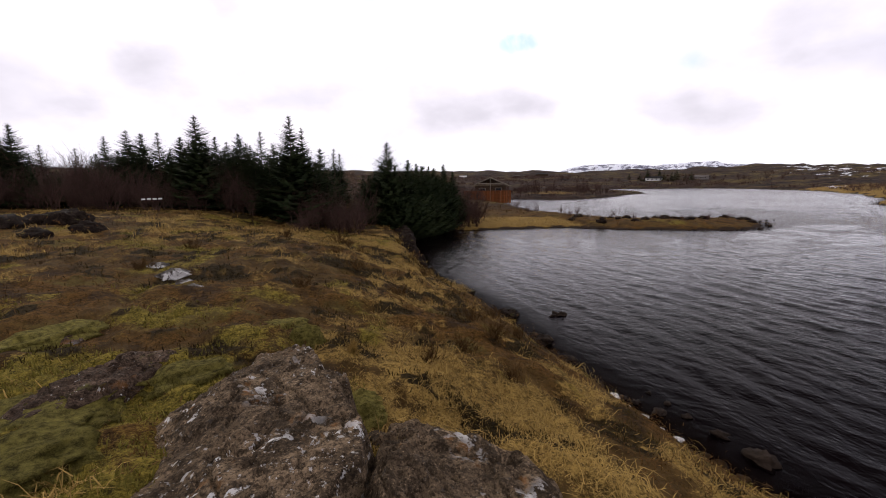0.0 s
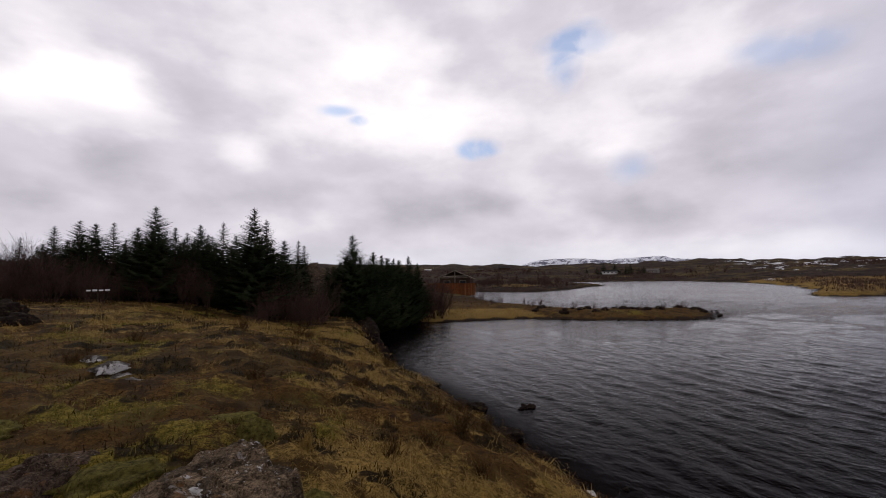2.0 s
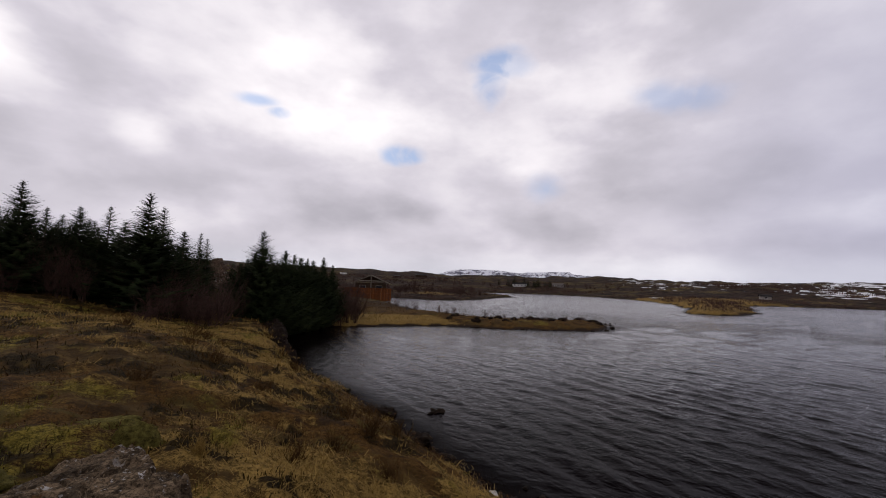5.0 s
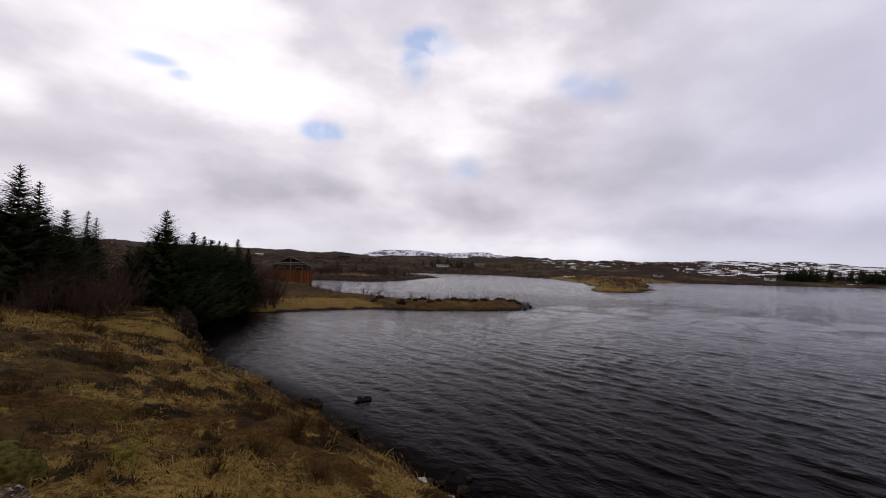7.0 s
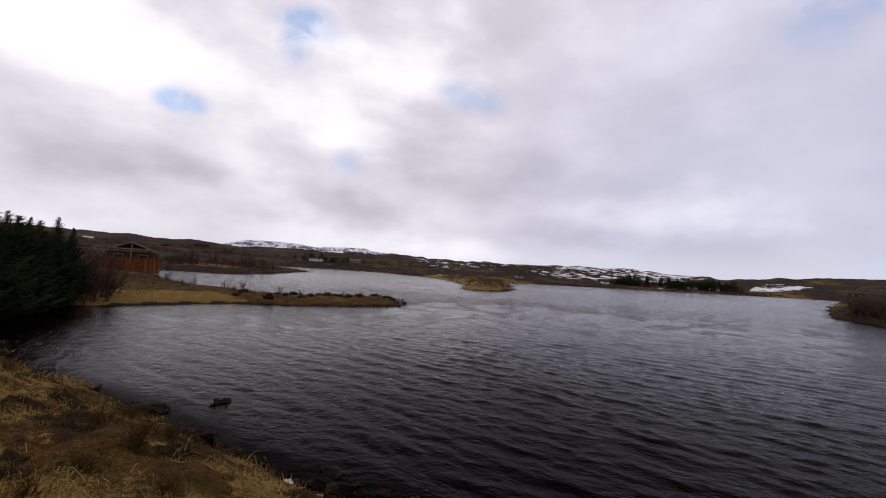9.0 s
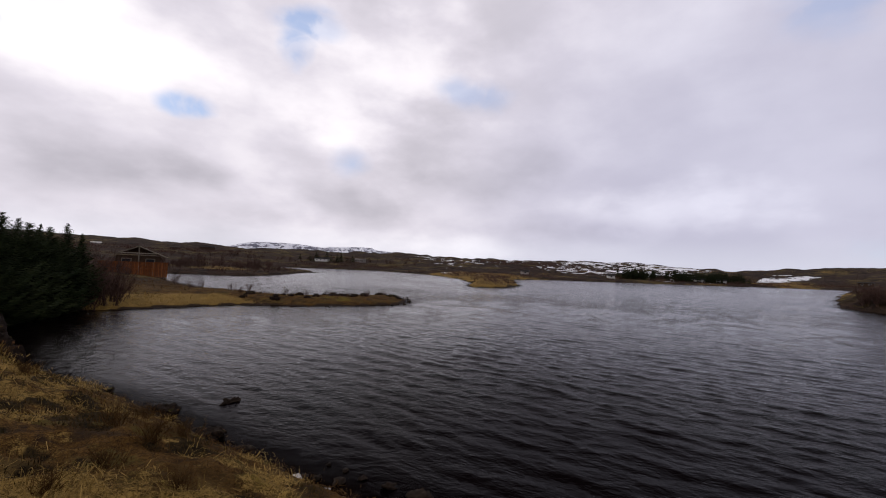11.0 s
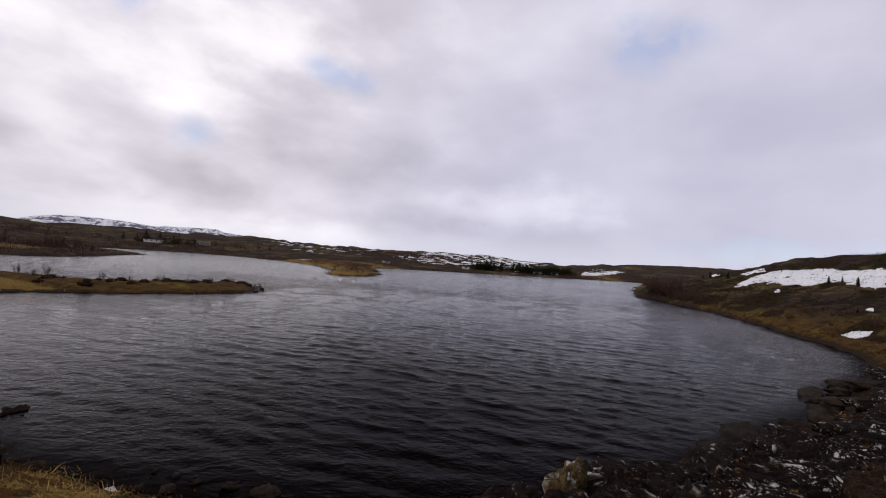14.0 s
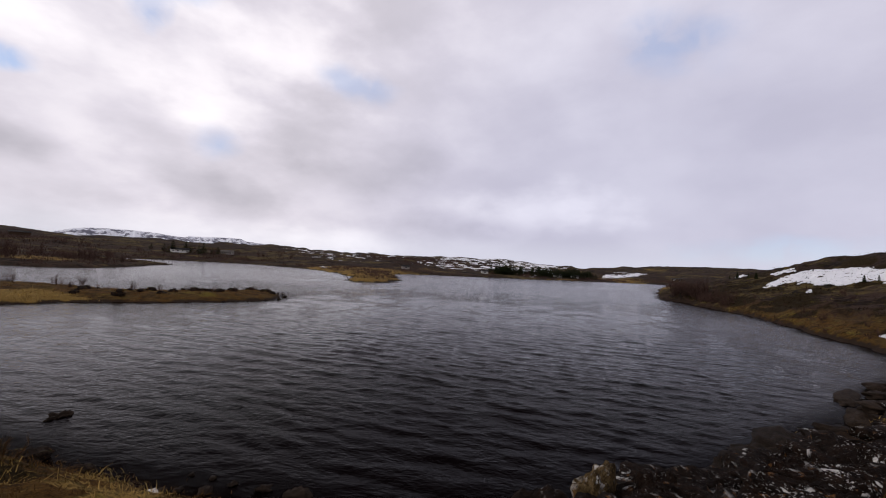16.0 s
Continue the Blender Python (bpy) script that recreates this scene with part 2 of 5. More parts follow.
def ground_material():
    m, nt, shader = material("tundra")
    where = nd(nt, "ShaderNodeTexCoord", out=3)
    g1, g2, g3 = noise_tex(nt, where, 2.3, 7, 0.66), noise_tex(nt, where, 9.0, 6, 0.7), noise_tex(nt, where, 45.0, 4, 0.7)
    grain = maths(nt, "ADD", maths(nt, "MULTIPLY", g2, 0.5), maths(nt, "MULTIPLY", g3, 0.5))
    broad = noise_tex(nt, where, 0.28, 8, 0.7)

    def layer(name):
        raw = nd(nt, "ShaderNodeAttribute", attribute_name=name, out=2)
        edge = maths(nt, "ADD", maths(nt, "MULTIPLY", maths(nt, "SUBTRACT", grain, 0.5), 1.2), maths(nt, "MULTIPLY", maths(nt, "SUBTRACT", g1, 0.5), 0.9))
        return span(nt, maths(nt, "ADD", raw, edge), 0.35, 0.65)

    heath = blend(nt, span(nt, grain, 0.36, 0.62), (0.012, 0.0068, 0.0026), (0.135, 0.070, 0.018))
    bands = noise_tex(nt, where, 0.85, 8, 0.70)
    heath = blend(nt, span(nt, bands, 0.50, 0.58, 0.0, 0.85), heath, blend(nt, grain, (0.009, 0.006, 0.004), (0.042, 0.026, 0.014)))
    heath = blend(nt, span(nt, bands, 0.46, 0.38, 0.0, 0.8), heath, blend(nt, grain, (0.034, 0.027, 0.008), (0.14, 0.105, 0.028)))
    heath = blend(nt, span(nt, broad, 0.46, 0.60, 0.0, 0.75), heath, blend(nt, span(nt, g1, 0.3, 0.7), (0.022, 0.014, 0.006), (0.115, 0.072, 0.024)))
    straw = blend(nt, span(nt, grain, 0.38, 0.62), (0.045, 0.028, 0.008), (0.33, 0.212, 0.060))
    moss = blend(nt, span(nt, grain, 0.38, 0.62), (0.030, 0.024, 0.004), (0.225, 0.170, 0.030))
    rock = blend(nt, span(nt, grain, 0.35, 0.65), (0.006, 0.0038, 0.0026), (0.038, 0.024, 0.015))
    cells = noise_tex(nt, where, 8.0, 5, 0.62)
    rock = blend(nt, span(nt, cells, 0.66, 0.69), rock, LICHEN)
    # far moors: purplish brown scrub with olive and ochre patches
    moor = blend(nt, span(nt, grain, 0.36, 0.64), (0.014, 0.009, 0.007), (0.066, 0.042, 0.030))
    moor = blend(nt, span(nt, noise_tex(nt, where, 0.035, 8, 0.72), 0.50, 0.57, 0.0, 0.85), moor, blend(nt, grain, (0.040, 0.030, 0.010), (0.165, 0.118, 0.042)))
    moor = blend(nt, span(nt, noise_tex(nt, where, 0.09, 7, 0.72), 0.53, 0.60, 0.0, 0.85), moor, (0.010, 0.008, 0.007))
    moor = blend(nt, span(nt, noise_tex(nt, where, 0.42, 6, 0.7), 0.50, 0.56, 0.0, 0.8), moor, (0.009, 0.0065, 0.005))
    heath = blend(nt, nd(nt, "ShaderNodeAttribute", attribute_name="moor", out=2), heath, moor)
    colour = blend(nt, layer("straw"), heath, straw)
    colour = blend(nt, layer("moss"), colour, moss)
    colour = blend(nt, layer("rock"), colour, rock)
    colour = blend(nt, layer("mats"), colour, blend(nt, span(nt, grain, 0.38, 0.66), (0.006, 0.0045, 0.002), (0.046, 0.030, 0.011)))
    wet = layer("wet")
    colour = blend(nt, wet, colour, blend(nt, grain, (0.010, 0.007, 0.005), (0.045, 0.030, 0.020)))
    snow = layer("snow")
    colour = blend(nt, snow, colour, (0.80, 0.81, 0.84))
    height = maths(nt, "ADD", maths(nt, "MULTIPLY", g2, 0.6), maths(nt, "MULTIPLY", g3, 0.35))
    connect(nt, shader, Base_Color=colour, Roughness=0.92, Normal=bumped(nt, height, 0.8, 0.07))
    shader.inputs["Specular IOR Level"].default_value = 0.03
    return m


def water_material():
    m, nt, shader = material("lake_water")
    where = nd(nt, "ShaderNodeTexCoord", out=3)
    turned = nd(nt, "ShaderNodeMapping", ("Vector", where), ("Rotation", (0, 0, radians(-80))), ("Scale", (1.7, 1.0, 1.0)), vector_type="TEXTURE")
    crossed = nd(nt, "ShaderNodeMapping", ("Vector", where), ("Rotation", (0, 0, radians(-64))), ("Scale", (1.4, 1.0, 1.0)), vector_type="TEXTURE")
    swell, chop, ripple = noise_tex(nt, turned, 2.2, 3, 0.5), noise_tex(nt, crossed, 5.0, 3, 0.55), noise_tex(nt, turned, 13.0, 2, 0.5)
    gust = noise_tex(nt, where, 0.05, 3, 0.6)
    height = maths(nt, "ADD", maths(nt, "MULTIPLY", swell, 0.50), maths(nt, "ADD", maths(nt, "MULTIPLY", chop, 0.34), maths(nt, "MULTIPLY", ripple, 0.14)))
    normal = nd(nt, "ShaderNodeBump", ("Height", height), ("Strength", maths(nt, "MULTIPLY", nd(nt, "ShaderNodeAttribute", attribute_name="chop", out=2), span(nt, gust, 0.3, 0.7, 0.75, 1.0))), ("Distance", 0.19))
    shallow = nd(nt, "ShaderNodeAttribute", attribute_name="shallow", out=2)
    connect(nt, shader, Base_Color=(0.0024, 0.0012, 0.0015), Roughness=nd(nt, "ShaderNodeAttribute", attribute_name="gloss", out=2), Normal=normal, IOR=1.333, Specular_Tint=(1.0, 0.87, 0.95))
    # reflection strength is painted on the sheet, weaker near the viewpoint
    nt.links.new(nd(nt, "ShaderNodeAttribute", attribute_name="painted_sheen", out=2), shader.inputs["Specular IOR Level"])
    clear_water = nd(nt, "ShaderNodeBsdfTransparent", ("Color", (0.25, 0.19, 0.13, 1)))
    mix = nd(nt, "ShaderNodeMixShader", (0, maths(nt, "MULTIPLY", shallow, 0.75)), (1, shader.outputs[0]), (2, clear_water))
    nt.links.new(mix, nt.nodes["Material Output"].inputs[0])
    return m


M_GROUND, M_WATER = ground_material(), water_material()
M_ROCK = rocky("lichen_rock", (0.060, 0.042, 0.026), (0.29, 0.205, 0.125), 0.625)
M_OCHREROCK = rocky("ochre_rock", (0.045, 0.030, 0.014), (0.20, 0.135, 0.060), 0.59)
M_LAVA = rocky("dark_lava", (0.005, 0.0028, 0.0018), (0.028, 0.016, 0.0105), 0.613)
M_MOSSROCK = rocky("mossy_rock", (0.048, 0.032, 0.022), (0.17, 0.115, 0.078), 0.64, 0.02)
M_STONE = mottled("wet_stone", (0.008, 0.006, 0.0045), (0.036, 0.025, 0.018), 6.0, 0.8, 0.6)
M_PALE = mottled("pale_stone", (0.35, 0.32, 0.29), (0.7, 0.68, 0.64), 6.0, 0.85, 0.5)
M_BARK = mottled("bark", (0.035, 0.025, 0.018), (0.10, 0.075, 0.055), 9.0, 0.9, 0.7)
M_NEEDLE = leafy("spruce_needles", (0.009, 0.015, 0.006), (0.034, 0.043, 0.016))
M_PINE = leafy("pine_needles", (0.009, 0.016, 0.007), (0.036, 0.044, 0.016))
M_TWIG = leafy("bare_twigs", (0.034, 0.020, 0.016), (0.100, 0.060, 0.048))
M_GRASS = leafy("dry_grass", (0.12, 0.073, 0.020), (0.42, 0.278, 0.085))
M_SEDGE = leafy("green_moss_shoots", (0.055, 0.048, 0.009), (0.20, 0.165, 0.036))
M_HEATHER = leafy("heather_twigs", (0.020, 0.011, 0.005), (0.125, 0.066, 0.021))
M_CROWBERRY = leafy("crowberry_mats", (0.010, 0.0075, 0.003), (0.058, 0.039, 0.012))
M_SCRUB = leafy("dark_scrub", (0.008, 0.006, 0.004), (0.042, 0.026, 0.014))
M_SNOW = mottled("old_snow", (0.70, 0.71, 0.75), (0.86, 0.87, 0.9), 1.2, 0.7, 0.5, 0.05, 0.03)
M_LOG = mottled("orange_stained_boards", (0.095, 0.031, 0.010), (0.175, 0.060, 0.020), 3.0, 0.65, 0.3)
M_DARKWOOD = mottled("dark_stained_boards", (0.03, 0.02, 0.014), (0.075, 0.048, 0.03), 3.0, 0.7, 0.3)
M_ROOF = mottled("dark_roof_sheet", (0.025, 0.023, 0.024), (0.06, 0.055, 0.055), 1.5, 0.6, 0.2)
M_TRIM = mottled("weathered_pale_wood", (0.11, 0.093, 0.072), (0.24, 0.205, 0.16), 4.0, 0.7, 0.3)
M_WHITE = mottled("white_paint", (0.55, 0.54, 0.52), (0.75, 0.74, 0.72), 3.0, 0.6, 0.2)
M_GREYWALL = mottled("grey_boards", (0.16, 0.14, 0.13), (0.28, 0.25, 0.23), 2.0, 0.7, 0.3)
M_GLASS, _nt, _s = material("window_glass")
connect(_nt, _s, Base_Color=(0.02, 0.022, 0.026), Roughness=0.06)

# ---- the lie of the land ----


def lattice(i, j, seed):
    h = (i.astype(np.int64) * 374761393 + j.astype(np.int64) * 668265263 + seed * 1442695041) & 0xFFFFFFFF
    h = ((h ^ (h >> 13)) * 1274126177) & 0xFFFFFFFF
    return ((h ^ (h >> 16)) & 0xFFFF) / 65535.0


def ripple(x, y, size, seed, octaves=3):
    """Smooth noise from -1 to 1 with bumps of about that size in metres."""
    x, y = np.asarray(x, float), np.asarray(y, float)
    total, amp, norm = np.zeros(np.broadcast(x, y).shape), 1.0, 0.0
    for k in range(octaves):
        u, v = x / size + 17.3 * seed, y / size - 9.1 * seed
        i, j = np.floor(u), np.floor(v)
        fu, fv = u - i, v - j
        fu, fv = fu * fu * (3 - 2 * fu), fv * fv * (3 - 2 * fv)
        a, b = lattice(i, j, seed + k), lattice(i + 1, j, seed + k)
        c, d = lattice(i, j + 1, seed + k), lattice(i + 1, j + 1, seed + k)
        total += amp * ((a + (b - a) * fu) * (1 - fv) + (c + (d - c) * fu) * fv - 0.5) * 2
        norm += amp
        size, amp = size * 0.5, amp * 0.55
    return total / norm


def smooth(x, a, b):
    t = np.clip((x - a) / (b - a), 0, 1)
    return t * t * (3 - 2 * t)


# the lake's edge in plan, clockwise from the cove under the trees
SPIT = [(-2.5, 36.8), (4, 37.6), (10.8, 39.2), (13.2, 37.6), (16, 36.3), (21.5, 34.4), (25.5, 34.6), (29, 37.5), (30.6, 40.5), (28.4, 42.3), (24.5, 43.0), (20, 45.2), (16.9, 49), (14.8, 54.5), (12.8, 62), (12, 74), (12, 84)]
CABIN_SHORE = [(15, 108), (19, 113), (26, 107), (33, 104), (47, 119), (62, 141), (77, 160), (66, 178)]
FAR_SHORE = [(62, 205), (78, 244), (108, 258), (128, 252), (150, 234), (148, 200), (139, 163), (114, 115), (88, 84), (67, 66), (66.5, 63), (73, 59), (86, 67), (105, 82), (132, 104), (158, 123), (203, 108), (257, 83), (313, 66), (368, 42), (380, 24), (300, 19), (200, 14.5), (130, 10.4)]
EAST_SHORE = [(101, 8.3), (94, 7.6), (90.5, 3.5), (77, 0.2), (66, -4.6), (56, -6.8), (47, -8.5), (39, -10), (34, -9.9), (29.5, -9.0), (25.5, -7.6), (22.0, -5.9), (19.0, -4.9), (16.4, -3.7), (13.6, -2.4), (11.0, -1.2)]
NEAR_SHORE = [(8.2, 0.4), (6.3, 1.9), (4.7, 3.4), (3.75, 5.2), (3.5, 6.4), (3.1, 7.5), (2.7, 8.8), (2.35, 10.3), (1.9, 12.3), (1.0, 14.8), (-0.4, 17.5), (-1.7, 21.5), (-2.3, 26), (-2.9, 30.5), (-4.4, 33.5)]


def rounded_off(points):
    out = []
    for a, b in zip(points, points[1:] + points[:1]):
        out += [(0.78 * a[0] + 0.22 * b[0], 0.78 * a[1] + 0.22 * b[1]), (0.22 * a[0] + 0.78 * b[0], 0.22 * a[1] + 0.78 * b[1])]
    return out


LAKE = np.array(rounded_off(SPIT + CABIN_SHORE + FAR_SHORE + EAST_SHORE + NEAR_SHORE))


def inland(x, y):
    """Metres from the lake's edge: positive on land, negative on the water."""
    r = np.hypot(x, y)
    wob = np.clip(r * 0.012, 0.12, 2.5)
    px = x + wob * (ripple(x, y, 1.1, 3, 2) + 0.0) + wob * ripple(x, y, 6.0, 4, 2)
    py = y + wob * ripple(x, y, 1.3, 5, 2) + wob * ripple(x, y, 5.0, 6, 2)
    if px.size <= 2000:
        a, step = LAKE, np.roll(LAKE, -1, axis=0) - LAKE
        qx, qy = px.ravel()[:, None], py.ravel()[:, None]
        t = np.clip(((qx - a[:, 0]) * step[:, 0] + (qy - a[:, 1]) * step[:, 1]) / (step ** 2).sum(1), 0, 1)
        gap = np.sqrt(((qx - a[:, 0] - t * step[:, 0]) ** 2 + (qy - a[:, 1] - t * step[:, 1]) ** 2).min(1))
        rise = np.where(step[:, 1] == 0, 1e-9, step[:, 1])
        crossed = ((a[:, 1] > qy) != (a[:, 1] + step[:, 1] > qy)) & (qx < a[:, 0] + (qy - a[:, 1]) * step[:, 0] / rise)
        return np.where(crossed.sum(1) % 2 == 1, -gap, gap).reshape(px.shape)
    best = np.full(x.shape, 1e9)
    odd = np.zeros(x.shape, bool)
    for (ax, ay), (bx, by) in zip(LAKE, np.roll(LAKE, -1, axis=0)):
        dx, dy = bx - ax, by - ay
        t = np.clip(((px - ax) * dx + (py - ay) * dy) / (dx * dx + dy * dy), 0, 1)
        best = np.minimum(best, (px - ax - t * dx) ** 2 + (py - ay - t * dy) ** 2)
        if ay != by:
            odd ^= ((ay > py) != (by > py)) & (px < ax + (py - ay) * dx / dy)
    return np.where(odd, -1.0, 1.0) * np.sqrt(best)


# skyline round the lake: bearing and elevation in degrees
RIDGE_AZ = [-180, -90, -50, -11, 3, 10, 16, 27, 36, 45, 51, 59, 66, 72, 78, 82, 87, 92, 97, 100, 104, 110, 114, 118, 140, 180]
RIDGE_EL = [3.0, 3.0, 2.2, 2.1, 1.8, 1.7, 1.45, 1.5, 1.65, 1.45, 1.35, 1.55, 1.65, 1.15, 1.0, 1.4, 1.8, 1.9, 2.5, 3.1, 3.7, 4.0, 4.5, 4.7, 4.2, 3.0]


def land(x, y):
    """Height of the ground, and the distance from the lake's edge."""
    x, y = np.asarray(x, float), np.asarray(y, float)
    sd, r = inland(x, y), np.hypot(x, y)
    az = np.degrees(np.arctan2(x, y))
    knoll = np.interp(sd, [-6, -1.5, 0, 0.25, 0.8, 1.6, 3, 4.5, 6, 12, 30, 60], [-1.6, -0.5, 0, 0.28, 0.58, 1.0, 1.5, 1.95, 2.32, 2.4, 2.5, 4.5])
    bluff = np.interp(sd, [-6, -1, 0, 0.35, 0.9, 4, 10, 16, 30, 60], [-1.6, -0.5, 0, 0.75, 1.15, 1.45, 2.15, 2.5, 3.0, 5.5])
    spit = np.interp(sd, [-6, -1, 0, 0.3, 1.2, 3, 6, 20, 60], [-1.6, -0.4, 0, 0.14, 0.26, 0.38, 0.5, 1.4, 4.0])
    east = np.interp(sd, [-6, -1, 0, 0.6, 3, 8, 18, 36, 60, 95, 140, 400], [-1.6, -0.5, 0, 0.5, 1.35, 2.6, 5.0, 11, 19, 26, 30, 36])
    far = np.interp(sd, [-6, -1, 0, 1, 6, 25, 70, 200, 500, 1500, 4000], [-1.6, -0.5, 0, 0.5, 1.0, 2.2, 5.5, 13, 28, 60, 60])
    a_bluff = smooth(y, 15, 22) * (1 - smooth(x, -1.2, 0.6)) * (1 - smooth(y, 33, 36))
    a_spit = smooth(y, 33.5, 36) * (1 - smooth(y, 95, 110)) * smooth(x, -12, -3) * (1 - smooth(r, 100, 115))
    a_far = np.clip(smooth(r, 62, 95) * (1 - smooth(az, 97, 105)) + smooth(y, 60, 90) * smooth(-x, -10, 30), 0, 1)
    a_east = smooth(x, 14, 30) * (1 - smooth(y, 9, 14)) * (1 - smooth(r, 150, 230) * (1 - smooth(az, 95, 103)))
    h = knoll
    for a, other in ((a_bluff, bluff), (a_spit, spit), (a_far, far), (a_east, east)):
        h = h * (1 - a) + other * a
    h = h + 0.62 * smooth(-x, 5, 14) * smooth(r, 9, 23) * (1 - smooth(r, 60, 90))
    dry = smooth(sd, 0.0, 2.0)
    # hummocks, ledges and swells
    h = h + dry * (0.17 * ripple(x, y, 1.5, 11, 4) + 0.10 * np.abs(ripple(x, y, 0.8, 12, 2)) - 0.03 + 0.10 * ripple(x, y, 0.34, 13, 3)) * (1 - 0.5 * smooth(r, 10, 30))
    h = h + smooth(sd, 3, 40) * smooth(r, 30, 120) * (0.9 * ripple(x, y, 26, 15, 4) + 0.4 * ripple(x, y, 8, 16, 3))
    h = h + smooth(sd, 12, 60) * smooth(r, 120, 200) * 1.5 * ripple(x, y, 17, 18, 3)
    back = smooth(x, 8, 12) * a_spit * (1 - smooth(y, 52, 60))
    h = h + back * smooth(sd, 0.5, 2.2) * (0.12 + 0.20 * ripple(x, y, 1.8, 22, 4))
    h = h + smooth(sd, 60, 300) * 6.0 * ripple(x, y, 140, 17, 5)
    tussocks = smooth(x, 18, 28) * (1 - smooth(y, 9, 14)) * smooth(sd, 1.0, 4.0) * (1 - smooth(r, 130, 180))
    h = h + tussocks * (0.7 * np.abs(ripple(x, y, 3.2, 24, 3)) + 0.30 * ripple(x, y, 1.2, 26, 2))
    shore_rock = smooth(sd, -0.3, 0.4) * (1 - smooth(sd, 3.0, 5.0)) * smooth(x, 3.6, 5.2) * (1 - smooth(r, 30, 45))
    h = h + shore_rock * (0.18 * ripple(x + y, 2.2 * (y - x), 1.1, 19, 3) + 0.12 * np.abs(ripple(x, y, 0.5, 20, 3)))
    # the hills are cut down to fit the skyline in the camera's view
    cap = 4 + r * np.tan(np.radians(np.interp(az, RIDGE_AZ, RIDGE_EL))) + r * 0.0058 * ripple(az * 4, az * 0 + 5, 7.0, 21, 5)
    k = np.clip(r * 0.004, 0.05, 6)
    lower = np.clip(0.5 + 0.5 * (cap - h) / k, 0, 1)
    capped = cap * (1 - lower) + h * lower - k * lower * (1 - lower)
    far_cap = smooth(r, 40, 70)
    h = h * (1 - far_cap) + capped * far_cap
    drop = smooth(r, 900, 1500)
    h = h * (1 - drop) + (4 + 0.004 * r) * drop
    return h, sd


def height(x, y):
    return float(land(np.array([float(x)]), np.array([float(y)]))[0][0])


def bearing(az, d):
    return d * math.sin(radians(az)), d * math.cos(radians(az))


def meet(az, el, start=3.0, stop=900.0):
    """How far off a sight line from the knoll at that bearing and elevation meets the ground."""
    d = np.geomspace(start, stop, 700)
    x, y = d * math.sin(radians(az)), d * math.cos(radians(az))
    under = np.nonzero(land(x, y)[0] > 4 + d * math.tan(radians(el)))[0]
    return float(d[under[0]]) if len(under) else None


def mesh_object(name, verts, faces, mat, smooth_shade=True):
    me = bpy.data.meshes.new(name)
    me.from_pydata(verts.tolist() if isinstance(verts, np.ndarray) else verts, [], faces.tolist() if isinstance(faces, np.ndarray) else faces)
    me.materials.append(mat)
    if smooth_shade:
        me.polygons.foreach_set("use_smooth", np.ones(len(me.polygons), bool))
    me.update()
    return new(name, me)


def put_attribute(me, name, values):
    me.attributes.new(name, "FLOAT", "POINT").data.foreach_set("value", np.ascontiguousarray(values, dtype=np.float32))


def polar_grid(azimuths, radii):
    A, R = np.meshgrid(np.radians(azimuths), radii, indexing="ij")
    n, m = A.shape
    i, j = np.meshgrid(np.arange(n - 1), np.arange(m - 1), indexing="ij")
    q = (i * m + j).ravel()
    return (R * np.sin(A)).ravel(), (R * np.cos(A)).ravel(), np.stack([q, q + 1, q + m + 1, q + m], 1)


# ground: one sheet from the knoll to the horizon
azimuths = np.concatenate([np.arange(-62, 126, 0.3), np.arange(126, 298.1, 4.0)])
azimuths[-1] = 298.0
radii = np.concatenate([[0.02, 0.3, 0.6], np.geomspace(0.9, 4800, 430)])
gx, gy, gf = polar_grid(azimuths, radii)
gz, gsd = land(gx, gy)
gr, gaz = np.hypot(gx, gy), np.degrees(np.arctan2(gx, gy))
ground = tagged(mesh_object("ground", np.stack([gx, gy, gz], 1), gf, M_GROUND), "mossy brown tundra ground with heath and straw grass", "ground", kind="structure")


